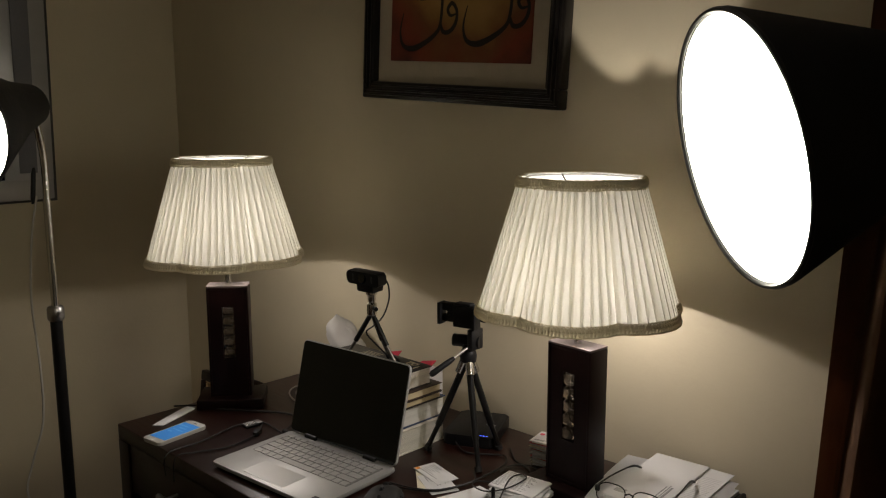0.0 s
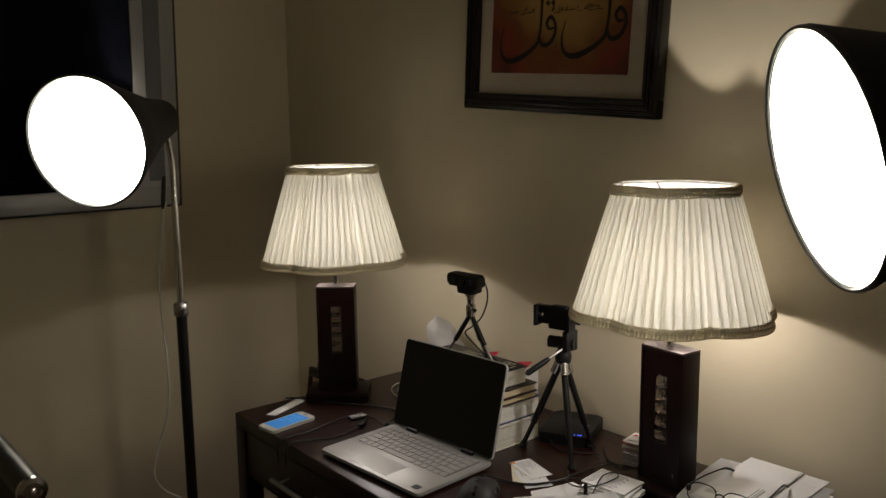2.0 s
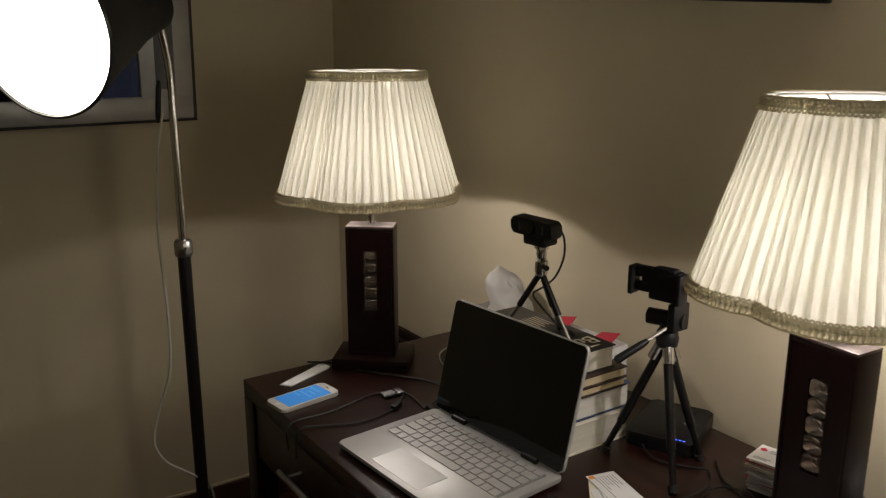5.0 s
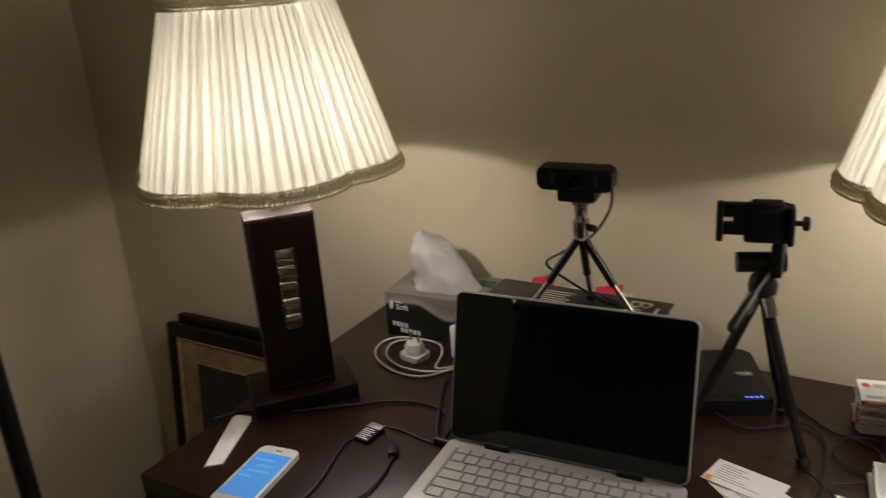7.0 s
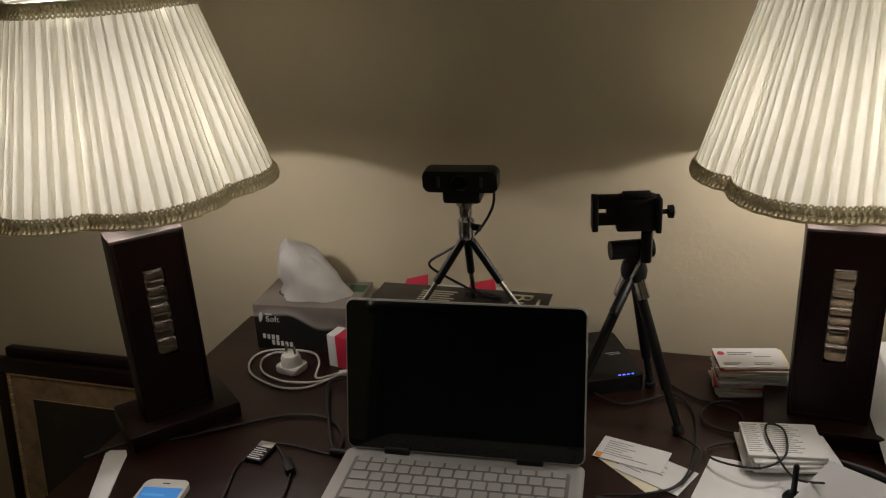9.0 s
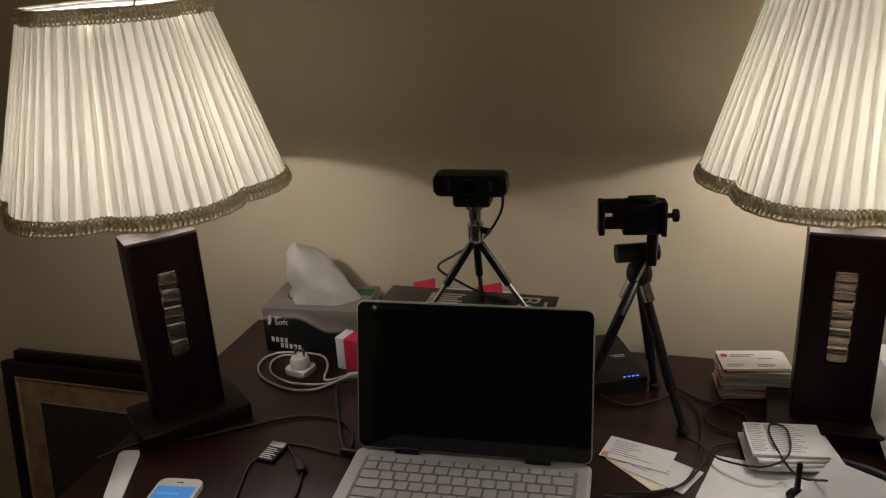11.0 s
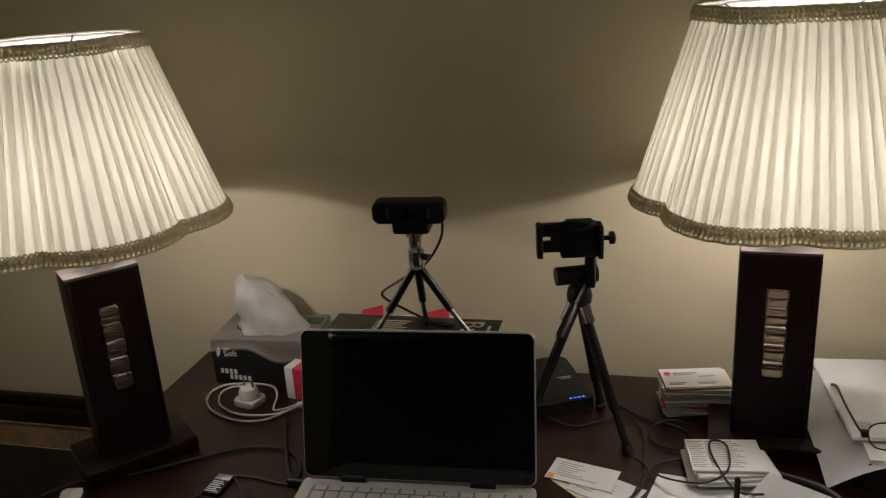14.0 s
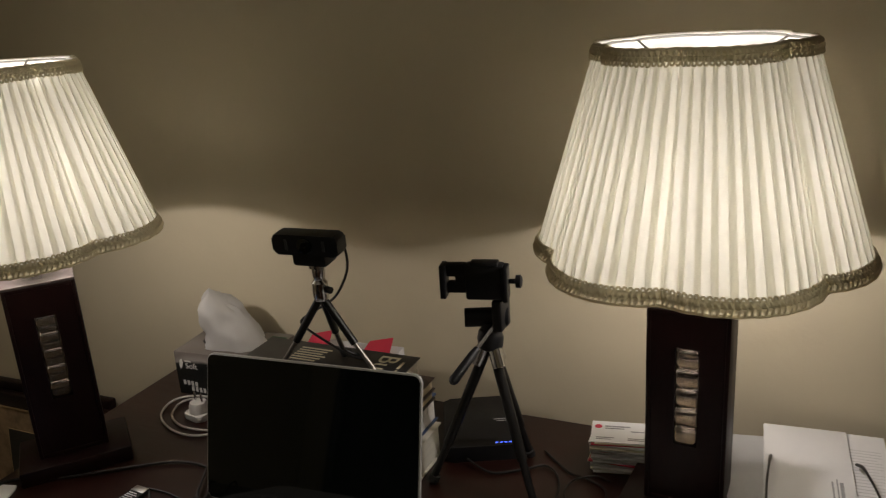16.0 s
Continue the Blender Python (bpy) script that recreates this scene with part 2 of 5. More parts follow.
X1, Y0, H = 1.35, -1.6, 2.7
setting("floor", block((WALL_X, Y0, -0.1), (X1, WALL_Y, 0)), FLOOR, "dark reddish-brown polished floor")
setting("ceiling", block((WALL_X - 0.1, Y0 - 0.1, H), (X1 + 0.1, WALL_Y + 0.1, H + 0.1)), CEIL, "plain off-white ceiling")
setting("wall_north", block((WALL_X, WALL_Y, -0.1), (X1, WALL_Y + 0.1, H)), WALL, "cream painted plaster wall behind the desk")
setting("wall_west", block((WALL_X - 0.1, Y0 - 0.1, -0.1), (WALL_X, WALL_Y + 0.1, H)), WALL, "cream painted plaster wall behind the television")
setting("wall_east", block((X1, Y0 - 0.1, -0.1), (X1 + 0.1, WALL_Y + 0.1, H)), WALL, "plain cream painted wall")
setting("wall_south", block((WALL_X, Y0 - 0.1, -0.1), (X1, Y0, H)), WALL, "plain cream painted wall")


def skirting(name, a, b):
    setting(name, block(a, b, 0.004), SKIRT, "dark wooden skirting board along the wall")


skirting("baseboard_west", (WALL_X, Y0, 0), (WALL_X + 0.014, WALL_Y - 0.016, 0.09))
skirting("baseboard_north", (WALL_X, WALL_Y - 0.014, 0), (X1, WALL_Y, 0.09))

setting("trim_west", block((WALL_X, Y0, 0.0905), (WALL_X + 0.010, WALL_Y - 0.016, 0.100), 0.003), WALL, "thin cream strip above the skirting board")


# ---- desk ----
def desk():
    x0, x1, y0, y1 = -1.732, -0.575, 1.026, 1.612
    t = thing("desk", pose(0, 0, 0), "dark mahogany wooden desk with drawers and steel bar handles", "desk")
    part("desktop", block((x0, y0, TOP - 0.035), (x1, y1, TOP), 0.003), DESK, t)
    for x in (x0, x1 - 0.045):
        for y in (y0, y1 - 0.045):
            part("leg", block((x, y, 0), (x + 0.045, y + 0.045, TOP - 0.035), 0.002), DESK, t)
    part("side_panel", block((x0 + 0.01, y0 + 0.055, 0.60), (x0 + 0.03, y1 - 0.055, TOP - 0.035)), DESK, t)
    part("side_panel", block((x1 - 0.03, y0 + 0.055, 0.60), (x1 - 0.01, y1 - 0.055, TOP - 0.035)), DESK, t)
    part("back_panel", block((x0 + 0.055, y1 - 0.03, 0.45), (x1 - 0.055, y1 - 0.012, TOP - 0.035)), DESK, t)
    part("rail", block((x0 + 0.055, y0 + 0.02, 0.585), (x1 - 0.055, y1 - 0.04, 0.60)), DESK, t)
    w = (x1 - x0 - 0.09) / 2
    for k in range(2):
        a = x0 + 0.045 + k * w
        d = part("drawer", block((a + 0.002, y0 + 0.004, 0.602), (a + w - 0.002, y0 + 0.022, TOP - 0.038), 0.0015), DESK, t)
        mid = a + w / 2
        hb = rod((mid - 0.085, y0 - 0.026, 0.662), (mid + 0.085, y0 - 0.026, 0.662), 0.006, 14)
        tube(hb, [(mid - 0.06, y0 + 0.006, 0.662), (mid - 0.06, y0 - 0.026, 0.662)], 0.004, 10)
        tube(hb, [(mid + 0.06, y0 + 0.006, 0.662), (mid + 0.06, y0 - 0.026, 0.662)], 0.004, 10)
        part("handle", hb, STEEL, d, "steel bar handle")
    return t


desk()


# ---- table lamps ----
def lobe(a, turn):
    return 0.87 + 0.13 * abs(math.sin(3 * (a - turn))) ** 0.8


def ring_at(a, z, turn, z0, z1, r0, r1):
    f = (z - z0) / (z1 - z0)
    r = (r0 + (r1 - r0) * f) * lobe(a, turn)
    return r


def table_lamp(x, y, yaw, top, turn, gem, lift):
    t = thing("table_lamp", pose(x, y, TOP, 0, 0, yaw), "lit table lamp with pleated cream shade on dark wooden base", "lamp", "pair of table lamps")
    hw, hd, h = 0.0475, 0.0245, top - TOP
    part("plinth", block((-0.0765, -0.0525, 0), (0.0765, 0.0525, 0.024), 0.003), LAMPWOOD, t)
    b = bmesh.new()
    box(b, (-hw, -hd, 0.024), (-hw + 0.005, hd, h - 0.004), 0.001)
    box(b, (hw - 0.005, -hd, 0.024), (hw, hd, h - 0.004), 0.001)
    box(b, (-hw + 0.0045, -hd + 0.0005, h - 0.010), (hw - 0.0045, hd, h - 0.004), 0.001)
    box(b, (-hw + 0.0045, -hd + 0.0005, 0.024), (hw - 0.0045, hd, 0.030), 0.001)
    size = 0.0250
    s0, s1, sw = gem - TOP - 5 * size - 0.001, gem - TOP + 0.001, 0.0138
    for a, c in (((-hw + 0.0045, 0.029), (-sw, h - 0.009)), ((sw, 0.029), (hw - 0.0045, h - 0.009)), ((-sw, 0.029), (sw, s0)), ((-sw, s1), (sw, h - 0.009))):
        box(b, (a[0], -hd + 0.0022, a[1]), (c[0], hd - 0.0022, c[1]))
    body = part("body", b, LAMPWOOD, t, "dark red-brown wooden block")
    part("top_plate", block((-hw, -hd, h - 0.004), (hw, hd, h), 0.001), PLATE, t)
    for k in range(5):
        z = gem - TOP - k * size
        c = block((-0.0128, -hd - 0.0015, z - size + 0.0018), (0.0128, hd - 0.004, z), 0.0062, seg=4)
        part("crystal", c, CRYSTAL, body)
    part("stem", lathe(bmesh.new(), [(0.007, h - 0.001), (0.007, h + 0.03), (0.014, h + 0.032), (0.014, h + 0.06), (0.004, h + 0.062)], 16), CHROME, t)
    part("bulb", lathe(bmesh.new(), [(0.010, h + 0.06), (0.012, h + 0.07), (0.024, h + 0.09), (0.027, h + 0.105), (0.022, h + 0.122), (0.010, h + 0.132), (0.002, h + 0.134)], 20), BULB, t).visible_shadow = False
    z0, z1, r0, r1 = 1.095 - TOP + lift, 1.327 - TOP + lift, 0.181, 0.109
    sh, fo, n = bmesh.new(), bmesh.new(), 66
    turn = turn - radians(yaw)
    zs = [z0 + (z1 - z0) * k / 6 for k in range(7)]

    def at(a, z, off):
        r = ring_at(a, z, turn, z0, z1, r0, r1) + off
        return Vector((r * math.cos(a), r * math.sin(a), z))

    def strip(bm, steps):
        cols = [[bm.verts.new(at(a + lean * (z - z0), z, o)) for z in zs] for a, o, lean in steps]
        for u, v in zip(cols, cols[1:]):
            for k in range(6):
                bm.faces.new((u[k], v[k], v[k + 1], u[k + 1]))

    # single cloth alternates with laid-over pleats, where the light passes through three layers
    rng = random.Random(int(1000 + 100 * yaw))
    wide = 2 * math.pi / n
    edge = [(wide * (i + rng.uniform(-0.10, 0.10)), rng.uniform(-0.05, 0.05)) for i in range(n)]
    edge.append((edge[0][0] + 2 * math.pi, edge[0][1]))
    for (a0, l0), (a1, l1) in zip(edge, edge[1:]):
        am, lm = a0 + (a1 - a0) * rng.uniform(0.48, 0.62), rng.uniform(-0.05, 0.05)
        strip(sh, [(a0, 0.0, l0), ((a0 + am) / 2, 0.0007, (l0 + lm) / 2), (am, 0.0, lm), (a1, 0.0, l1)])
        strip(fo, [(am, 0.0004, lm), (am, 0.0018, lm), ((am + a1) / 2, 0.0023, (lm + l1) / 2), (a1, 0.0014, l1), (a1, 0.0004, l1)])
    bmesh.ops.remove_doubles(sh, verts=sh.verts[:], dist=0.0002)
    shade = part("shade", sh, FABRIC, t, "pleated cream fabric shade")
    tagged(part("pleat_folds", fo, FOLD, shade), kind="stuff")
    li = bmesh.new()
    rings = [[li.verts.new(at(2 * math.pi * k / 120, z, -0.0016)) for z in zs] for k in range(120)]
    for u, v in zip(rings, rings[1:] + rings[:1]):
        for k in range(6):
            li.faces.new((u[k], v[k], v[k + 1], u[k + 1]))
    part("lining", li, LINING, shade, "smooth white inner lining")
    for name, zc, hgt, side, loops in (("bottom_braid", z0 + 0.002, 0.014, 1, 190), ("top_braid", z1 - 0.007, 0.012, -1, 132)):
        bb = bmesh.new()

        def ringp(a, z, off):
            zz = min(max(z, z0 - 0.012), z1 + 0.012)
            r = ring_at(a, zz, turn, z0, z1, r0, r1) + off
            return Vector((r * math.cos(a), r * math.sin(a), z))
        m = loops * 4
        rows = ((-0.50, 0.0016), (-0.42, 0.0040), (-0.10, 0.0046), (0.0, 0.0036), (0.10, 0.0046), (0.36, 0.0040), (0.46, 0.0026))
        band = []
        for k in range(m):
            a = 2 * math.pi * k / m
            twist = 0.0008 if k % 4 < 2 else -0.0004
            band.append([bb.verts.new(ringp(a, zc + side * f * hgt, o + twist * (1 if 0 < j < 6 else 0))) for j, (f, o) in enumerate(rows)])
        for u, v in zip(band, band[1:] + band[:1]):
            for j in range(6):
                bb.faces.new((u[j], v[j], v[j + 1], u[j + 1]))
        w = math.pi / loops * 0.86
        for k in range(loops):
            a = 2 * math.pi * k / loops
            hz = 0.0042 + 0.0006 * rng.uniform(-1, 1)
            pts = [ringp(a + w * math.cos(q), zc + side * (0.40 * hgt + hz * math.sin(q)), 0.0042) for q in [math.pi * u / 5 for u in range(6)]]
            tube(bb, pts, 0.00115, 5)
        # two plaited rows that cross the tape slantwise
        for k in range(loops):
            a = 2 * math.pi * (k + rng.uniform(-0.1, 0.1)) / loops
            for f0, f1, tilt in ((-0.44, 0.0, 0.55), (0.36, -0.04, 0.55)):
                pts = [ringp(a + tilt * u * 2 * w, zc + side * hgt * (f0 + (f1 - f0) * u), 0.0044 + 0.0012 * math.sin(math.pi * u)) for u in (0, 0.33, 0.67, 1)]
                tube(bb, pts, [0.0008, 0.0014, 0.0014, 0.0008], 5)
        tube(bb, [ringp(2 * math.pi * k / 180, zc - side * hgt * 0.50 + 0.0004 * math.sin(k * 1.7), 0.0030) for k in range(180)], 0.0019, 6, True)
        part(name, bb, BRAID, shade, "braided gimp trim with loops")
    hoop = bmesh.new()
    for zz in (z0 + 0.004, z1 - 0.004):
        tube(hoop, [at(2 * math.pi * k / 64, zz, -0.005) for k in range(64)], 0.0016, 5, True)
    for k in range(3):
        a = turn + 2 * math.pi * k / 3
        tube(hoop, [at(a, z1 - 0.004, -0.005), (0.012 * math.cos(a), 0.012 * math.sin(a), z1 - 0.05)], 0.0014, 5)
    tube(hoop, [(0, 0, h + 0.06), (0.035, 0, h + 0.09), (0.035, 0, z1 - 0.09), (0, 0, z1 - 0.05)], 0.0014, 5)
    part("wire_frame", hoop, STEEL, shade)
    return t


BULB = glow("bulb_glow", (1.0, 0.86, 0.66), 8.0)
table_lamp(*LAMP_L, 49.7, 1.040, radians(-10), 0.989, 0.009)
table_lamp(*LAMP_R, -4.0, 1.032, radians(27), 0.981, 0.001)


# ---- photo lights ----
def photo_light(centre, back, foot, neck, label):
    """A round white diffuser on a black cone reflector, on a floor stand."""
    c, bk, f = Vector(centre), Vector(back), Vector(foot)
    t = thing("studio_light", Matrix.Translation(f), label, "studio light", "pair of studio lights")
    axis = (c - bk)
    length = axis.length
    m = Matrix.Translation(-f) @ Matrix.Translation(c) @ axis.to_track_quat("Z", "Y").to_matrix().to_4x4()
    R = 0.139
    cone = lathe(bmesh.new(), [(R - 0.004, -0.004), (R, 0.002), (R + 0.002, 0.0), (R + 0.002, -0.006), (R - 0.03, -0.09), (R - 0.075, -length * 0.72), (0.052, -length * 0.90), (0.046, -length), (0.02, -length - 0.012)], 48, m)
    part("reflector", cone, REFLECT, t, "black cone-shaped reflector")
    disc = lathe(bmesh.new(), [(0.002, 0.006), (R * 0.6, 0.004), (R - 0.004, -0.001), (R - 0.004, -0.0035), (0.002, -0.0035)], 48, m)
    part("diffuser", disc, DIFFUSE, t, "glowing white round diffuser")
    part("rim", tube(bmesh.new(), [m @ Vector((R * math.cos(a), R * math.sin(a), 0.001)) for a in [2 * math.pi * k / 64 for k in range(64)]], 0.0028, 6, True), BLACKM, t)
    n0 = Vector((0, 0, neck))
    n2 = bk - f
    n1 = n0 + Vector((0.0, 0, 0.10))
    line = smooth_line([n0, n1, n1 + (n2 - n1) * 0.55 + Vector((0, 0, 0.02)), n2], 10)
    part("gooseneck", tube(bmesh.new(), line, [0.0075 + 0.0008 * (k % 2) for k in range(len(line))], 10), CHROME, t, "flexible chrome neck")
    part("upper_pole", rod((0, 0, 0.97), (0, 0, neck + 0.005), 0.0085, 16), CHROME, t, "chrome upper tube")
    part("lower_pole", rod((0, 0, 0.10), (0, 0, 0.975), 0.0135, 16), BLACKM, t, "black lower tube")
    col = lathe(bmesh.new(), [(0.0155, 0.955), (0.019, 0.960), (0.019, 0.985), (0.0155, 0.99)], 20)
    tube(col, [(0.015, 0, 0.973), (0.034, 0, 0.973)], 0.006, 10)
    part("collar", col, STEEL, t)
    for k in range(3):
        a = radians(100 + 120 * k)
        leg = tube(bmesh.new(), smooth_line([(0.012 * math.cos(a), 0.012 * math.sin(a), 0.14), (0.12 * math.cos(a), 0.12 * math.sin(a), 0.06), (0.25 * math.cos(a), 0.25 * math.sin(a), 0.012)], 6), 0.009, 8)
        part("leg", leg, BLACKM, t)
    return t


photo_light((-1.745, 0.732, 1.405), (-1.925, 0.965, 1.455), (-1.952, 0.995, 0), 1.235, "lit round studio light on slim black stand beside the television")
photo_light((-0.345, 1.054, 1.397), (-0.161, 1.264, 1.463), (-0.13, 1.34, 0), 1.235, "lit round studio light with black reflector beside the desk")


# ---- television ----
def television():
    xf, y0, y1, z0, z1 = -2.292, 0.10, 1.158, 1.203, 1.835
    corner = Matrix.Translation((xf, y1, z0))
    t = thing("television", corner @ pose(0, 0, 0.006, 0, 2.4, 2.3) @ corner.inverted(), "silver flat television with dark screen mounted on the wall", "television")
    part("case", block((WALL_X + 0.06, y0 + 0.004, z0 + 0.004), (xf - 0.012, y1 - 0.002, z1 - 0.004), 0.01), TVDARK, t)
    part("wall_bracket", block((WALL_X - 0.045, 0.4, 1.4), (WALL_X + 0.062, 0.85, 1.65)), BLACKM, t)
    fr = bmesh.new()
    a, b, c, d = y0, 0.235, 1.022, y1 - 0.012
    box(fr, (xf - 0.014, a, z0), (xf, d, 1.258), 0.004)
    box(fr, (xf - 0.014, a, 1.785), (xf, d, z1), 0.004)
    box(fr, (xf - 0.014, a, 1.256), (xf, b, 1.787), 0.002)
    box(fr, (xf - 0.014, c, 1.256), (xf, d, 1.787), 0.002)
    part("bezel", fr, TVSILVER, t, "silver plastic bezel")
    part("outer_rim", block((xf - 0.022, y0 - 0.006, z0 - 0.008), (xf - 0.013, y1, z1 + 0.008), 0.002), TVDARK, t)
    part("screen", block((xf - 0.012, b, 1.256), (xf - 0.006, c, 1.787)), TVSCREEN, t, "dark glossy glass screen")
    for y in (1.058, 0.165):
        part("speaker_strip", block((xf - 0.002, y, 1.275), (xf + 0.003, y + 0.045, 1.785), 0.001), TVGREY, t)
    bars([(0, 0, 0.06, 0.011)], TVDARK, t, Matrix.Translation((xf + 0.0004, 0.55, 1.228)) @ Matrix(((0, 0, 1, 0), (1, 0, 0, 0), (0, 1, 0, 0), (0, 0, 0, 1))), "brand_mark")


television()


# ---- framed calligraphy ----
def framed_calligraphy():
    t = thing("framed_picture", pose(-1.552, WALL_Y - 0.001, 1.475, 0, 3.45, 0), "calligraphy print in wide black frame with beige mat, hung slightly crooked", "picture")
    w, h, f = 0.592, 0.76, 0.040
    fr = bmesh.new()
    for a, b in (((0, 0), (w, f)), ((0, h - f), (w, h)), ((0, f), (f, h - f)), ((w - f, f), (w, h - f))):
        box(fr, (a[0], -0.030, a[1]), (b[0], -0.003, b[1]), 0.004)
    for k, (o, y) in enumerate(((0.010, 0.033), (0.020, 0.0345), (0.031, 0.032))):
        pts = [(o, -y + 0.003, o), (w - o, -y + 0.003, o), (w - o, -y + 0.003, h - o), (o, -y + 0.003, h - o)]
        tube(fr, pts, 0.0040, 8, True)
    part("frame", fr, FRAME, t, "wide black moulded frame")
    part("mat_board", block((f - 0.004, -0.013, f - 0.004), (w - f + 0.004, -0.009, h - f + 0.004)), MATBOARD, t, "beige mat board")
    ax0, ax1, az0, az1 = 0.084, 0.502, 0.089, 0.655
    art = part("print", block((ax0, -0.0155, az0), (ax1, -0.0125, az1)), ART, t, "red, amber and black painted print")
    k = Matrix.Translation((ax0, -0.0156, az0)) @ Matrix(((1, 0, 0, 0), (0, 0, 1, 0), (0, 1, 0, 0), (0, 0, 0, 1)))
    # big letters
    def stroke(pts, ws):
        bm = bmesh.new()
        line = smooth_line([(x, z * 0.92, 0) for x, z in pts], 8)
        n = len(line)
        lo, hi = [], []
        for i, p in enumerate(line):
            d = (line[min(i + 1, n - 1)] - line[max(i - 1, 0)]).normalized()
            s = Vector((-d.y, d.x, 0))
            f = i / (n - 1) * (len(ws) - 1)
            wd = ws[int(f)] + (ws[min(int(f) + 1, len(ws) - 1)] - ws[int(f)]) * (f - int(f))
            lo.append(bm.verts.new(p - s * wd / 2)), hi.append(bm.verts.new(p + s * wd / 2))
        for i in range(n - 1):
            bm.faces.new((lo[i], lo[i + 1], hi[i + 1], hi[i]))
        return bm
    for dx, dz in ((-0.001, 0.003), (0.197, 0.015)):
        s = stroke([(dx + 0.165, dz + 0.30), (dx + 0.164, dz + 0.20), (dx + 0.162, dz + 0.10), (dx + 0.145, dz + 0.062), (dx + 0.085, dz + 0.030), (dx + 0.045, dz + 0.034), (dx + 0.032, dz + 0.068), (dx + 0.042, dz + 0.115)], [0.009, 0.009, 0.008, 0.010, 0.014, 0.010, 0.006, 0.002])
        part("letter_stroke", s, LETTER, art, m=k @ Matrix.Translation((0, 0, -0.0006)))
        s = stroke([(dx + 0.160, dz + 0.090), (dx + 0.170, dz + 0.068), (dx + 0.192, dz + 0.070), (dx + 0.208, dz + 0.092), (dx + 0.208, dz + 0.118), (dx + 0.194, dz + 0.134), (dx + 0.182, dz + 0.120), (dx + 0.190, dz + 0.106), (dx + 0.206, dz + 0.108)], [0.006, 0.010, 0.010, 0.009, 0.008, 0.009, 0.009, 0.007, 0.004])
        part("letter_stroke", s, LETTER, art, m=k @ Matrix.Translation((0, 0, -0.0007)))
        for ex in (0.183, 0.199):
            s = slab([(dx + ex - 0.0075, dz + 0.154), (dx + ex, dz + 0.1465), (dx + ex + 0.0075, dz + 0.154), (dx + ex, dz + 0.1615)], -0.0008, -0.0002)
            part("letter_dot", s, LETTER, art, smooth=False, m=k)
    rng = random.Random(5)
    rows = []
    for r, z in enumerate([0.137 + 0.036 * i for i in range(10)]):
        x = 0.06
        while x < 0.355:
            wd = rng.uniform(0.005, 0.02)
            if abs(x - 0.16) > 0.02 and abs(x - 0.365) > 0.02:
                rows.append((x, z + rng.uniform(-0.004, 0.004), wd, rng.uniform(0.0012, 0.0026)))
                for q in (0.0, 0.35, 0.75):
                    if rng.random() < 0.7:
                        rows.append((x + wd * q, z + rng.uniform(-0.003, 0.006), rng.uniform(0.0013, 0.0028), rng.uniform(0.003, 0.011)))
            x += wd + rng.uniform(0.001, 0.006)
    bars(rows, SCRIPT, art, k @ Matrix.Translation((0, 0, -0.0005)), "script_bars")["kind"] = "stuff"


def art_material():
    m = mat("art_print", (0.3, 0.1, 0.03), 0.45)
    nt = m.node_tree
    tc = nt.nodes.new("ShaderNodeTexCoord")
    gr = nt.nodes.new("ShaderNodeTexGradient")
    gr.gradient_type = "SPHERICAL"
    mp = nt.nodes.new("ShaderNodeMapping")
    mp.inputs["Location"].default_value = (-1.10, 0, -1.05)
    mp.inputs["Scale"].default_value = (3.6, 0.0, 2.75)
    nz = nt.nodes.new("ShaderNodeTexNoise")
    nz.inputs["Scale"].default_value, nz.inputs["Detail"].default_value = 9, 8
    add = nt.nodes.new("ShaderNodeMath")
    add.operation = "MULTIPLY_ADD"
    add.inputs[1].default_value = 0.55
    rp = nt.nodes.new("ShaderNodeValToRGB")
    cr = rp.color_ramp
    cr.elements[0].position, cr.elements[0].color = 0.22, (0.045, 0.009, 0.006, 1)
    cr.elements[1].position, cr.elements[1].color = 0.95, (0.48, 0.30, 0.09, 1)
    for p, c in ((0.38, (0.20, 0.034, 0.014, 1)), (0.52, (0.19, 0.065, 0.020, 1)), (0.68, (0.32, 0.17, 0.045, 1))):
        e = cr.elements.new(p)
        e.color = c
    nt.links.new(tc.outputs["Object"], mp.inputs[0])
    nt.links.new(mp.outputs[0], gr.inputs[0])
    nt.links.new(tc.outputs["Object"], nz.inputs["Vector"])
    nt.links.new(nz.outputs[0], add.inputs[0])
    nt.links.new(gr.outputs["Fac"], add.inputs[2])
    nt.links.new(add.outputs[0], rp.inputs[0])
    nt.links.new(rp.outputs[0], nt.nodes["Principled BSDF"].inputs["Base Color"])
    return m


ART = art_material()
SCRIPT = mat("script_ink", (0.045, 0.022, 0.010), 0.6, vary=0.5, scale=30)
LETTER = mat("letter_ink", (0.012, 0.008, 0.006), 0.5)
framed_calligraphy()


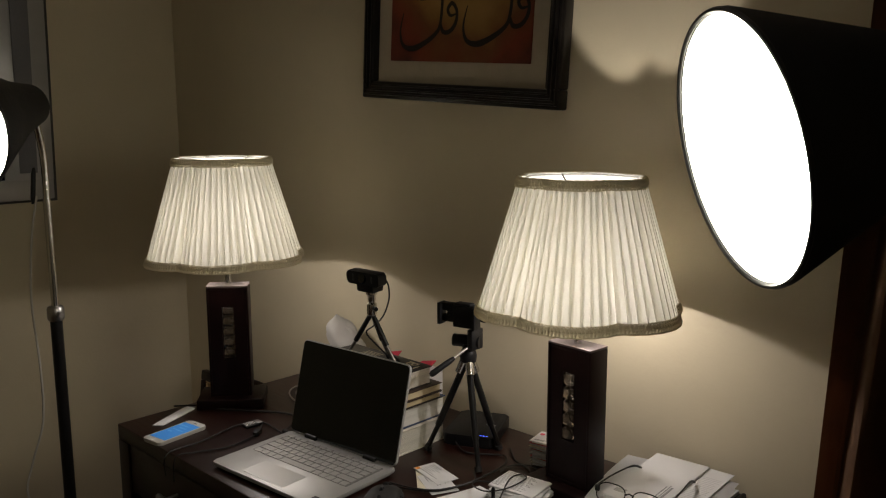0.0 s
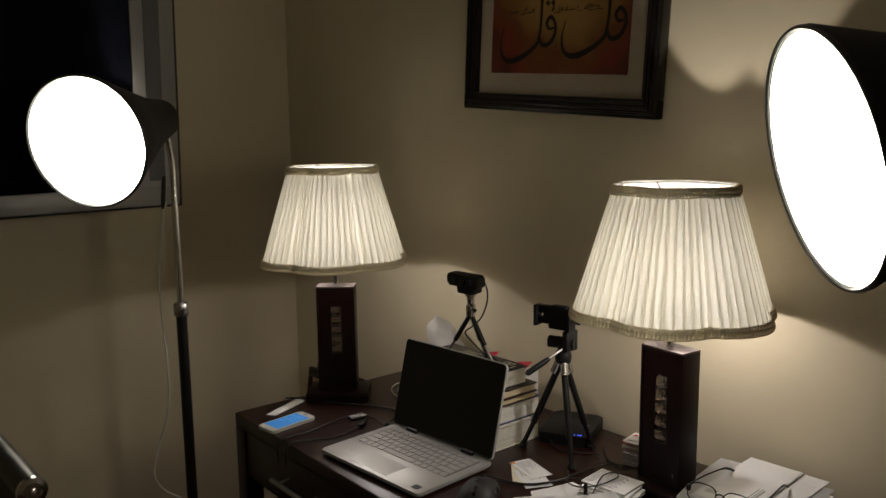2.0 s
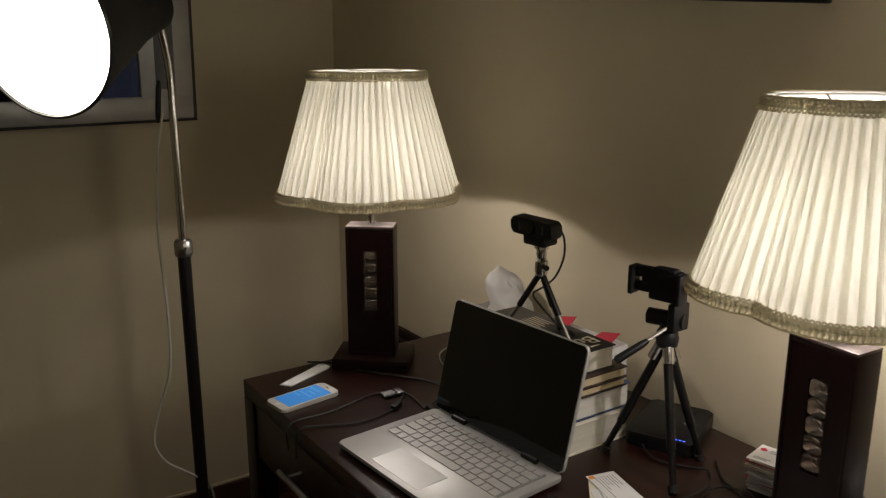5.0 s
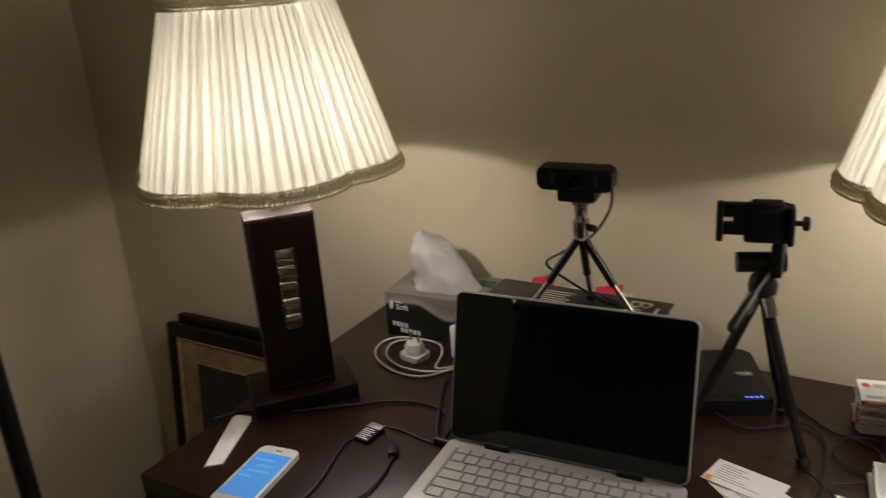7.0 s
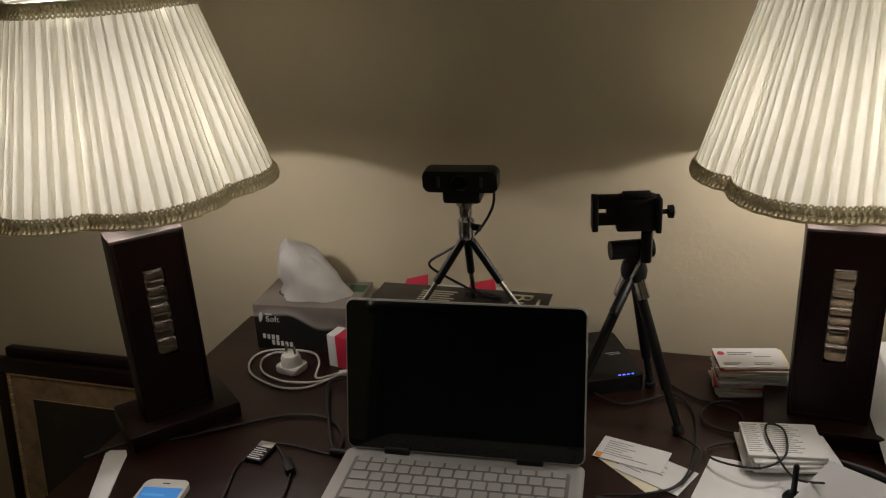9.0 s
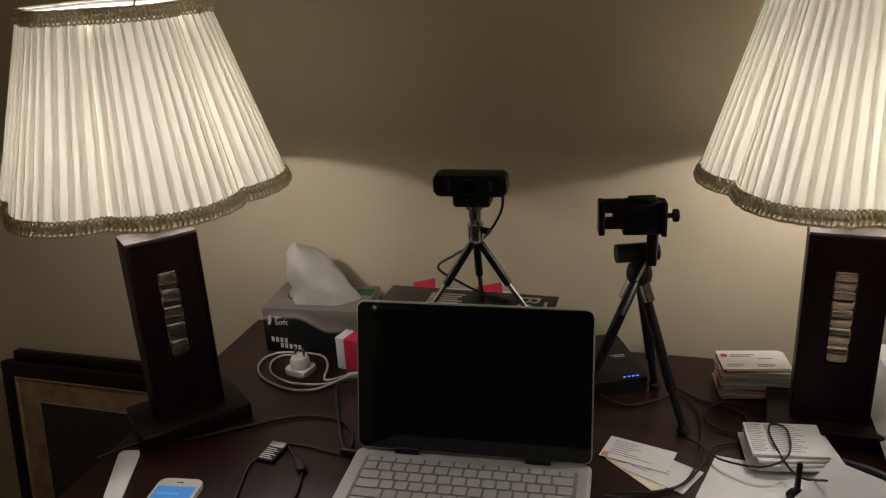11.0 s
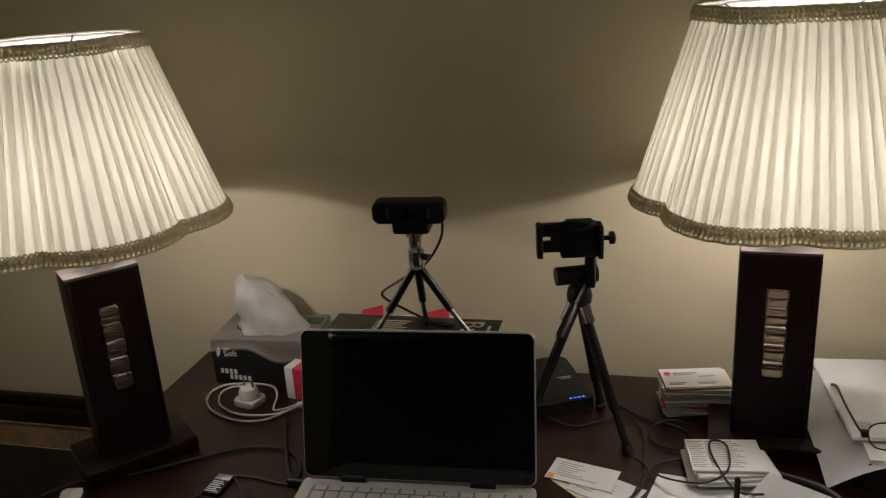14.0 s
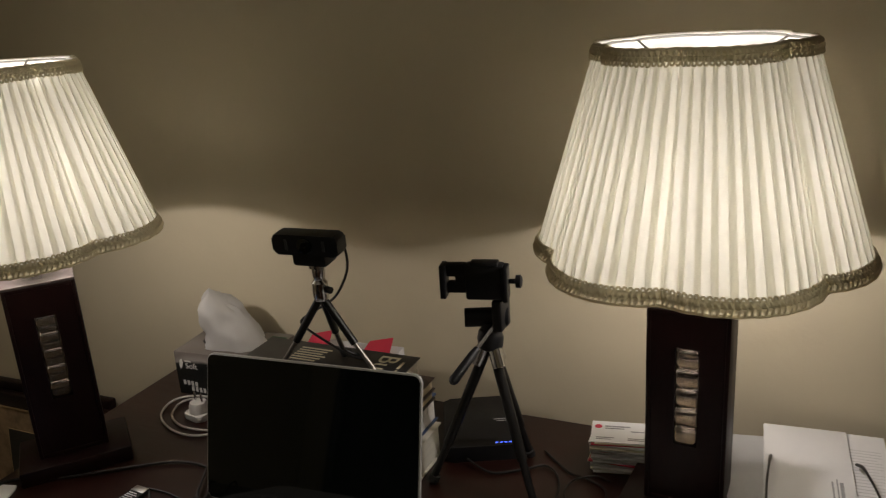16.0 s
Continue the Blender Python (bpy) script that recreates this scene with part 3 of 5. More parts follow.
# ---- curtain ----
def curtain():
    bm = bmesh.new()
    nx, nz = 120, 24
    g = []
    for i in range(nx + 1):
        u = i / nx
        col = []
        for j in range(nz + 1):
            z = 0.05 + 2.45 * j / nz
            left = -0.375 - 0.055 * (1.5 - z) if z < 1.5 else -0.375 + 0.03 * (z - 1.5)
            x = left + u * (0.75 - 0.10 * math.cos(z))
            y = 1.53 + 0.045 * math.sin(u * 46 + 0.5 * math.sin(3 * z)) + 0.015 * math.sin(u * 19 + z)
            col.append(bm.verts.new((x, y, z)))
        g.append(col)
    for i in range(nx):
        for j in range(nz):
            bm.faces.new((g[i][j], g[i + 1][j], g[i + 1][j + 1], g[i][j + 1]))
    bmesh.ops.solidify(bm, geom=bm.faces[:], thickness=0.003)
    ob = part("curtain", bm, CURTAIN)
    tagged(ob, "dark brown fabric curtain hanging in folds beside the desk", "curtain")


curtain()


# ---- laptop ----
def laptop():
    w, d = 0.304, 0.205
    yaw = 4.3
    t = thing("laptop", pose(-1.226, 1.160, TOP, 0, 0, yaw), "open silver laptop with black screen switched off on the desk", "laptop")
    base = part("base", slab(rounded(w, d, 0.010), 0.0075, 0.0145, 0.0015), SILVER, t, "silver aluminium keyboard base")
    part("underside", slab(rounded(w - 0.010, d - 0.012, 0.010), 0.0025, 0.0075), TVSILVER, t)
    for x in (-w / 2 + 0.02, w / 2 - 0.02):
        for y in (-d / 2 + 0.02, d / 2 - 0.02):
            part("foot", lathe(bmesh.new(), [(0.006, 0), (0.006, 0.003)], 10, Matrix.Translation((x, y, 0))), RUBBER, t)
    part("keyboard_well", slab(rounded(0.272, 0.100, 0.004), 0.0142, 0.01475, m=Matrix.Translation((0, 0.034, 0))), WELL, base)
    part("touchpad", slab(rounded(0.118, 0.058, 0.003), 0.0144, 0.0149, m=Matrix.Translation((-0.01, -0.063, 0))), SILVER, base, "smooth silver touchpad")
    part("sticker", slab(rounded(0.018, 0.015, 0.001), 0.0144, 0.0148, m=Matrix.Translation((0.128, -0.083, 0))), TVDARK, base)
    # keys
    pitch, kz = 0.0181, 0.0147
    meshes = {}

    def key(x, y, kw, kh):
        tag = (round(kw, 4), round(kh, 4))
        if tag not in meshes:
            k = part("key", slab(rounded(kw, kh, 0.0015, 2), 0, 0.0014), KEYCAP, base, smooth=False)
            meshes[tag] = k.data
        else:
            k = new("key", meshes[tag])
            k.parent = base
        k.matrix_basis = pose(x, y, kz)

    rows = [(0.0775, 0.010, [1.0] * 14), (0.0625, 0.0148, [1.0] * 13 + [1.5]), (0.0445, 0.0148, [1.4] + [1.0] * 12 + [1.1]), (0.0265, 0.0148, [1.65] + [1.0] * 11 + [1.85]), (0.0085, 0.0148, [2.1] + [1.0] * 10 + [2.4]), (-0.0095, 0.0148, [1.2, 1.0, 1.0, 1.2, 5.1, 1.0, 1.0, 1.0, 1.0, 1.0])]
    for y, kh, widths in rows:
        unit = 0.2655 / sum(widths)
        x = -0.13275
        for wd in widths:
            key(x + wd * unit / 2, y, wd * unit - 0.0032, kh)
            x += wd * unit
    # lid, hinged at the back edge
    lid = part("lid", slab(rounded(w, 0.196, 0.010), -0.0055, 0.0, 0.001), SILVER, t, "slim silver lid", m=pose(0, d / 2 - 0.004, 0.017, 76, 0, 0) @ Matrix.Translation((0, 0.098, 0)))
    return t, lid


lap, lid = laptop()

part("screen", slab(rounded(0.3005, 0.1925, 0.009), 0, 0.0012, m=Matrix.Translation((0, 0.0, 0.0002))), SCREEN, lid, "black glossy glass screen, switched off")
for x in (-0.085, 0.085):
    part("hinge", tube(bmesh.new(), [(x - 0.016, 0.0985, 0.0165), (x + 0.016, 0.0985, 0.0165)], 0.0058, 12), BLACK, lap, "black barrel hinge")


# ---- webcam on a small tripod ----
def leg_set(t, top, feet, joint, r0, r1, mid, upper, lower):
    for f in feet:
        a, b = Vector(top), Vector(f)
        j = a.lerp(b, mid)
        leg = part("leg", tube(bmesh.new(), [a, j], r0, 12), upper, t)
        part("lower_leg", tube(bmesh.new(), [j, b + Vector((0, 0, 0.004))], r1, 10), lower, leg)
        part("foot_tip", tube(bmesh.new(), [b + (a - b).normalized() * 0.012, b + Vector((0, 0, 0.0015))], r1 * 1.5, 10), RUBBER, leg)


def mini_tripod():
    z = 0.9165
    t = thing("mini_tripod", pose(-1.243, 1.358, z), "small chrome and black tripod standing on the book stack", "tripod")
    leg_set(t, (0, 0, 0.112), [(-0.069, -0.018, 0), (0.069, 0.008, 0), (-0.010, 0.055, 0)], None, 0.0052, 0.0032, 0.58, BLACKM, DULLSTEEL)
    part("head", lathe(bmesh.new(), [(0.009, 0.106), (0.0105, 0.112), (0.0105, 0.130), (0.007, 0.134), (0.0085, 0.14), (0.0085, 0.149), (0.012, 0.151), (0.012, 0.156), (0.003, 0.157)], 18), CHROME, t, "chrome ball head")
    part("knob", rod((0.009, -0.002, 0.122), (0.019, -0.005, 0.122), 0.0045, 12), BLACK, t)
    return z + 0.157


def webcam():
    z = mini_tripod()
    t = thing("webcam", pose(-1.243, 1.350, z, 4, 0, 4), "black webcam bar clamped on the small tripod", "webcam")
    prof = slab(rounded(0.091, 0.027, 0.006), -0.012, 0.012, 0.003)
    part("body", prof, BLACK, t, m=pose(0, -0.004, 0.031, 90, 0, 0))
    part("clip", block((-0.024, -0.012, 0.0), (0.024, 0.022, 0.020), 0.005), BLACK, t)
    part("lens", lathe(bmesh.new(), [(0.0105, 0), (0.0105, 0.002), (0.008, 0.003), (0.002, 0.0022)], 24, pose(0, -0.0155, 0.031, 90, 0, 0)), SCREEN, t, "round glass lens")
    for x in (-0.026, 0.026):
        part("microphone_slot", block((x - 0.002, -0.0168, 0.024), (x + 0.002, -0.0155, 0.038), 0.0005), TVDARK, t)


webcam()


def cable(name, pts, r, material, label, z=0.754, steps=8):
    line = smooth_line([p if len(p) == 3 else (*p, z) for p in pts], steps)
    ob = part(name, tube(bmesh.new(), line, r, 7), material)
    return tagged(ob, label, "cable")


cable("webcam_cable", [(-1.216, 1.372, 1.10), (-1.211, 1.376, 1.085), (-1.215, 1.380, 1.055), (-1.242, 1.388, 1.015), (-1.285, 1.40, 0.985), (-1.31, 1.40, 0.965), (-1.28, 1.40, 0.945), (-1.235, 1.40, 0.925), (-1.215, 1.41, 0.9185), (-1.27, 1.43, 0.9185)], 0.0018, CABLE, "thin black cable hanging from the webcam")


# ---- tripod with phone holder ----
def phone_tripod():
    t = thing("tabletop_tripod", pose(-1.042, 1.433, TOP), "black tabletop tripod with pan handle and empty phone clamp", "tripod")
    leg_set(t, (0, 0, 0.210), [(0.068, -0.045, 0), (-0.082, -0.034, 0), (0.024, 0.070, 0)], None, 0.0070, 0.0052, 0.72, BLACKM, BLACKM)
    for x, y in ((0.013, -0.009), (-0.016, -0.007), (0.005, 0.014)):
        part("leg_collar", tube(bmesh.new(), [(x * 0.35, y * 0.35, 0.206), (x * 1.1, y * 1.1, 0.176)], 0.0088, 12), CHROME, t, "chrome leg collar")
    hd = lathe(bmesh.new(), [(0.011, 0.196), (0.016, 0.200), (0.0175, 0.212), (0.015, 0.222), (0.012, 0.226), (0.013, 0.236), (0.005, 0.237)], 20)
    part("head", hd, BLACK, t, "black pan head")
    tilt = bmesh.new()
    tube(tilt, [(-0.030, -0.010, 0.240), (0.022, 0.010, 0.240)], 0.0125, 14)
    box(tilt, (0.008, -0.014, 0.226), (0.022, 0.020, 0.268), 0.003)
    part("tilt_block", tilt, BLACK, t)
    part("pan_handle_rod", rod((0.010, -0.006, 0.234), (-0.002, -0.040, 0.214), 0.003, 8), CHROME, t)
    part("pan_handle_grip", tube(bmesh.new(), [(-0.002, -0.040, 0.214), (-0.005, -0.048, 0.209), (-0.016, -0.086, 0.190), (-0.017, -0.090, 0.188)], [0.004, 0.0056, 0.0064, 0.004], 12), BLACK, t, "ribbed black handle grip")
    # spring clamp for a phone, jaws open to one side
    m = pose(-0.004, -0.012, 0.270, 0, 0, 12) @ Matrix.Diagonal((0.88, 0.9, 0.9, 1))
    c = bmesh.new()
    box(c, (-0.022, -0.010, 0.000), (0.034, 0.012, 0.052), 0.004, m)
    box(c, (-0.014, -0.012, 0.050), (0.026, 0.008, 0.056), 0.002, m)
    clamp = part("clamp_body", c, BLACK, t, "black phone clamp")
    j = bmesh.new()
    box(j, (-0.050, -0.008, 0.034), (-0.020, 0.008, 0.052), 0.002, m)
    box(j, (-0.050, -0.008, 0.010), (-0.020, 0.008, 0.025), 0.002, m)
    box(j, (-0.036, -0.008, 0.024), (-0.020, 0.008, 0.035), 0.001, m)
    box(j, (-0.057, -0.018, 0.004), (-0.048, 0.008, 0.053), 0.002, m)
    part("clamp_jaw", j, BLACK, clamp)
    part("clamp_side", block((0.032, -0.018, 0.000), (0.040, 0.010, 0.050), 0.002, m), BLACK, clamp)
    part("knob", lathe(bmesh.new(), [(0.0035, 0), (0.0035, 0.009), (0.009, 0.010), (0.0095, 0.017), (0.006, 0.019)], 16, m @ pose(0.040, -0.002, 0.027, 0, 90, 0)), BLACK, t)


phone_tripod()


# ---- books ----
BOOKS = [
    (-1.395, -1.140, 1.322, 1.470, 0.750, 0.800, (0.62, 0.58, 0.50), (0.70, 0.67, 0.58), "thick hardback with pale cover lying flat"),
    (-1.400, -1.148, 1.326, 1.478, 0.8005, 0.842, (0.035, 0.06, 0.13), (0.72, 0.70, 0.64), "white-paged book with dark blue cover lying flat"),
    (-1.398, -1.142, 1.328, 1.462, 0.8425, 0.858, (0.03, 0.022, 0.02), (0.58, 0.47, 0.28), "thin old book with yellowed pages lying flat"),
    (-1.390, -1.140, 1.324, 1.460, 0.8585, 0.877, (0.045, 0.025, 0.018), (0.60, 0.50, 0.32), "brown book with yellowed pages lying flat"),
    (-1.393, -1.149, 1.320, 1.439, 0.8775, 0.9160, (0.011, 0.011, 0.012), (0.66, 0.62, 0.52), "thick black paperback on top of the stack"),
]


def book(x0, x1, y0, y1, z0, z1, cover, pages, label):
    c = (x0 + x1) / 2, (y0 + y1) / 2
    t = thing("book", pose(*c, z0), label, "book", "stack of books")
    w, d, h = x1 - x0, y1 - y0, z1 - z0
    cm = mat("book_cover", cover, 0.4, vary=0.15, scale=30, bump=0.05)
    pm = mat("book_pages", pages, 0.8, vary=0.18, scale=6, bump=0.5, bscale=300, stretch=(0.2, 0.2, 60))
    cv = bmesh.new()
    box(cv, (-w / 2, -d / 2, 0), (w / 2, d / 2, 0.0022), 0.0006)
    box(cv, (-w / 2, -d / 2, h - 0.0022), (w / 2, d / 2, h), 0.0006)
    box(cv, (-w / 2, -d / 2, 0.002), (-w / 2 + 0.003, d / 2, h - 0.002))
    part("cover", cv, cm, t)
    part("page_block", block((-w / 2 + 0.003, -d / 2 + 0.003, 0.0022), (w / 2 - 0.004, d / 2 - 0.003, h - 0.0022)), pm, t, "paper page block")
    return t, h, w, d


for row in BOOKS:
    bk, bh, bw, bd = book(*row)
TITLE = mat("title_print", (0.55, 0.50, 0.36), 0.6)
text("Bu", 0.042, TITLE, bk, pose(bw / 2 - 0.052, bd / 2 - 0.008, bh + 0.0003, 0, 0, -90))
bars([(0.010, 0.0, 0.020, 0.004), (0.034, 0.001, 0.012, 0.003)], TITLE, bk, pose(bw / 2 - 0.016, bd / 2 - 0.012, bh, 0, 0, -90), "subtitle_bars")
bars([(-0.012 + 0.0 * k, 0.02 - 0.007 * k, 0.05 - 0.004 * (k % 3), 0.0028) for k in range(6)], TITLE, bk, pose(-0.045, 0.02, bh, 0, 0, 0))


def opened_carton():
    t = thing("carton", pose(-1.325, 1.536, TOP, 0, 0, 3), "small white carton with red flaps behind the books", "box")
    part("body", block((-0.080, -0.034, 0), (0.080, 0.034, 0.108), 0.001), PAPER, t)
    for x, w, tilt in ((-0.080, 0.050, 24), (0.022, 0.056, 16)):
        part("flap", slab([(0, -0.030), (w, -0.026), (w * 0.8, 0.030), (0.006, 0.024)], 0, 0.0015, m=pose(x, 0, 0.109, tilt, -8, 0)), RED, t, "red cardboard flap", smooth=False)


opened_carton()


# ---- tissue box ----
def tissue_box():
    t = thing("tissue_box", pose(-1.572, 1.560, TOP, 0, 0, 4), "black and white cardboard tissue box with a tissue pulled out", "tissue box")
    w, d, h = 0.175, 0.108, 0.080
    part("carton", block((-w / 2, -d / 2, 0), (w / 2, d / 2, h), 0.0015), CARTON, t)
    # solid dark oval whose colour stands in for the slot's shaded inside
    part("dark_slot_plate", slab([(0.062 * math.cos(a), 0.026 * math.sin(a)) for a in [2 * math.pi * k / 24 for k in range(24)]], h - 0.001, h + 0.0006), TVDARK, t)
    bm = bmesh.new()
    n, m = 40, 12
    g = []
    for j in range(m + 1):
        f = j / m
        row = []
        close = max(0, f - 0.72) / 0.28
        rx, ry = 0.057 * (1 - 0.36 * f) * math.sqrt(1 - 0.80 * close ** 2), 0.042 * (1 - 0.25 * f) * math.sqrt(1 - 0.80 * close ** 2)
        for i in range(n):
            a = 2 * math.pi * i / n
            crease = noise.noise((1.6 * math.cos(a), 1.6 * math.sin(a), 2.2 * f + 4.0)) + 0.5 * abs(noise.noise((3.2 * math.cos(a) + 9, 3.2 * math.sin(a), 4.0 * f)))
            k = 1 + 0.26 * crease
            x = -0.055 + 0.002 * f + 0.057 * (1 - 0.40 * f) + rx * math.cos(a) * k
            y = ry * math.sin(a) * k
            z = h + 0.001 + f * 0.082 - 0.011 * f * math.cos(a) + 0.007 * f * crease
            row.append(bm.verts.new((x, y, z)))
        g.append(row)
    for j in range(m):
        for i in range(n):
            bm.faces.new((g[j][i], g[j][(i + 1) % n], g[j + 1][(i + 1) % n], g[j + 1][i]))
    bm.faces.new(g[-1])
    part("tissue", bm, TISSUE, t, "crumpled white tissue")
    side = pose(-w / 2, -d / 2 - 0.0003, 0, 90, 0, 0)
    marks = [(0.012 + 0.0078 * k, 0.019 - 0.0006 * k, 0.0050, 0.0085) for k in range(4)] + [(0.027 + 0.0078 * k, 0.008 - 0.0006 * k, 0.0050, 0.0085) for k in range(5)]
    bars(marks + [(0.021, 0.062, 0.012, 0.003)], WHITEP, t, side)
    leaf = slab([(0.010, 0.048), (0.014, 0.052), (0.0165, 0.060), (0.015, 0.068), (0.0105, 0.064), (0.009, 0.055)], 0, 0.0004, m=side)
    text("Soft", 0.015, WHITEP, t, side @ Matrix.Translation((0.021, 0.050, 0.0002)))
    part("leaf_mark", leaf, WHITEP, t, smooth=False)
    bars([(0, 0, 0.026, 0.018)], mat("yellow_print", (0.65, 0.42, 0.05), 0.6), t, pose(w / 2 - 0.044, -0.014, h, 0, 0, 12), "price_mark")
    bars([(0, 0, 0.030, 0.026)], mat("green_print", (0.03, 0.11, 0.05), 0.5, vary=0.6, scale=60), t, pose(w / 2 - 0.034, 0.012, h, 0, 0, 0), "leaf_print")


def carton_material():
    m = mat("carton_print", (0.5, 0.5, 0.5), 0.4)
    nt = m.node_tree
    tc, sep = nt.nodes.new("ShaderNodeTexCoord"), nt.nodes.new("ShaderNodeSeparateXYZ")
    nz = nt.nodes.new("ShaderNodeTexNoise")
    nz.inputs["Scale"].default_value, nz.inputs["Detail"].default_value = 9, 1
    wv = nt.nodes.new("ShaderNodeMath")
    wv.operation = "MULTIPLY_ADD"
    wv.inputs[1].default_value = 0.085
    rp = nt.nodes.new("ShaderNodeValToRGB")
    cr = rp.color_ramp
    cr.elements[0].position, cr.elements[0].color = 0.094, (0.010, 0.011, 0.010, 1)
    cr.elements[1].position, cr.elements[1].color = 0.120, (0.20, 0.175, 0.155, 1)
    for p, c in ((0.096, (0.30, 0.275, 0.25, 1)), (0.108, (0.15, 0.125, 0.11, 1))):
        cr.elements.new(p).color = c
    nt.links.new(tc.outputs["Object"], sep.inputs[0])
    nt.links.new(tc.outputs["Object"], nz.inputs["Vector"])
    nt.links.new(nz.outputs[0], wv.inputs[0])
    nt.links.new(sep.outputs[2], wv.inputs[2])
    nt.links.new(wv.outputs[0], rp.inputs[0])
    nt.links.new(rp.outputs[0], nt.nodes["Principled BSDF"].inputs["Base Color"])
    return m


CARTON = carton_material()
tissue_box()


# ---- charger, phone and small things on the desk ----
def charger():
    t = thing("phone_charger", pose(-1.565, 1.444, TOP, 0, 0, -12) @ Matrix.Diagonal((0.86, 0.86, 0.86, 1)), "white two-pin phone charger lying with its pins up", "charger")
    part("body", slab(rounded(0.048, 0.042, 0.008), 0, 0.012, 0.003), WHITEP, t)
    part("plug_base", lathe(bmesh.new(), [(0.019, 0.011), (0.018, 0.026), (0.015, 0.032), (0.003, 0.033)], 24), WHITEP, t)
    for x in (-0.0095, 0.0095):
        part("pin", lathe(bmesh.new(), [(0.0022, 0.032), (0.0022, 0.048), (0.001, 0.050)], 10, Matrix.Translation((x, 0.002, 0))), CHROME, t)


charger()
cable("charger_cable", [(-1.482, 1.452), (-1.488, 1.43), (-1.518, 1.393), (-1.562, 1.387), (-1.612, 1.408), (-1.639, 1.439), (-1.643, 1.475), (-1.616, 1.496), (-1.557, 1.498), (-1.530, 1.470), (-1.513, 1.423), (-1.482, 1.447)], 0.0019, WCABLE, "white charging cable coiled on the desk", z=0.7525)
cable("charger_cable", [(-1.478, 1.442), (-1.508, 1.412), (-1.562, 1.404), (-1.606, 1.424), (-1.626, 1.460), (-1.618, 1.484), (-1.593, 1.490)], 0.0019, WCABLE, "white charging cable coiled on the desk", z=0.7525)
tagged(part("cable_plug", slab(rounded(0.022, 0.009, 0.002), 0, 0.006, 0.001), WHITEP, m=pose(-1.474, 1.447, TOP, 0, 0, 25)), "white plug at the end of the charging cable", "plug")


def small_carton():
    t = thing("small_box", pose(-1.484, 1.478, TOP, 0, 0, -12), "small red and white cardboard box standing upright", "box")
    part("carton", block((-0.024, -0.016, 0), (-0.008, 0.016, 0.055), 0.001), PAPER, t)
    part("red_sleeve", block((-0.008, -0.0165, 0), (0.026, 0.0165, 0.055), 0.001), RED, t)


small_carton()


def smartphone():
    t = thing("smartphone", pose(-1.578, 1.083, TOP, 0, 0, 8), "white smartphone lying face up with its blue screen lit", "smartphone")
    part("body", slab(rounded(0.0586, 0.1238, 0.009), 0, 0.0078, 0.0012), WHITEP, t)
    part("screen", slab(rounded(0.0515, 0.0905, 0.001), 0.0076, 0.0081), BLUE, t, "lit blue screen")
    part("home_button", lathe(bmesh.new(), [(0.0052, 0.0077), (0.0052, 0.0081), (0.001, 0.0080)], 20, Matrix.Translation((0, -0.0535, 0))), PAPER, t)
    part("earpiece", slab(rounded(0.010, 0.0018, 0.0008, 2), 0.0077, 0.0081, m=Matrix.Translation((0, 0.0535, 0))), TVDARK, t)


smartphone()
tagged(part("plastic_strip", slab([(-0.011, -0.062), (0.012, -0.056), (0.015, 0.050), (0.012, 0.060), (-0.010, 0.064), (-0.015, 0.058)], 0, 0.0028, 0.0008), PAPER, m=pose(-1.676, 1.134, TOP, 0, 0, 24)), "slim flat white strip lying on the desk corner", "strip")


def usb_reader():
    t = thing("usb_adapter", pose(-1.503, 1.228, TOP, 0, 0, -4), "small grey usb adapter with printed label", "adapter")
    part("body", block((-0.0125, -0.021, 0), (0.0125, 0.021, 0.006), 0.0012), BLACK, t)
    part("metal_end", block((-0.0115, 0.008, 0.0058), (0.0115, 0.020, 0.0066), 0.0003), STEEL, t, "bright metal end")
    bars([(-0.010, -0.018 + 0.0042 * k, 0.019 - 0.004 * (k % 2), 0.0016) for k in range(6)], PAPER, t, pose(0, 0, 0.006))


usb_reader()
cable("lamp_cord", [(-1.735, 1.165), (-1.700, 1.205), (-1.640, 1.230), (-1.575, 1.275), (-1.505, 1.318), (-1.445, 1.320), (-1.411, 1.287), (-1.401, 1.250)], 0.0021, CABLE, "black lamp cord lying across the desk", z=0.753)
cable("charging_lead", [(-1.455, 1.430), (-1.483, 1.408), (-1.471, 1.37), (-1.444, 1.315), (-1.412, 1.256), (-1.390, 1.248)], 0.0022, CABLE, "black lead running to the laptop", z=0.7575)
cable("usb_lead", [(-1.503, 1.018, 0.70), (-1.500, 1.022, 0.748), (-1.497, 1.10), (-1.519, 1.187), (-1.516, 1.212), (-1.505, 1.225)], 0.0016, CABLE, "thin black lead hanging over the desk edge", z=0.753)
cable("usb_lead", [(-1.508, 1.250), (-1.467, 1.252), (-1.417, 1.244), (-1.385, 1.246)], 0.0016, CABLE, "thin black lead running to the laptop", z=0.7525)
cable("usb_lead", [(-1.496, 1.252), (-1.470, 1.226), (-1.442, 1.190), (-1.430, 1.120), (-1.455, 1.060), (-1.463, 1.021, 0.752), (-1.466, 1.016, 0.70)], 0.0016, CABLE, "thin black lead with inline plug hanging over the edge", z=0.753)
tagged(part("inline_plug", slab(rounded(0.012, 0.030, 0.004), 0, 0.009, 0.002), BLACK, m=pose(-1.452, 1.207, TOP, 0, 0, 35)), "small black inline cable plug", "plug")
tagged(part("power_plug", tube(bmesh.new(), [(-1.410, 1.247, 0.7565), (-1.372, 1.245, 0.7575)], 0.005, 10), BLACK), "black barrel plug at the side of the laptop", "plug")


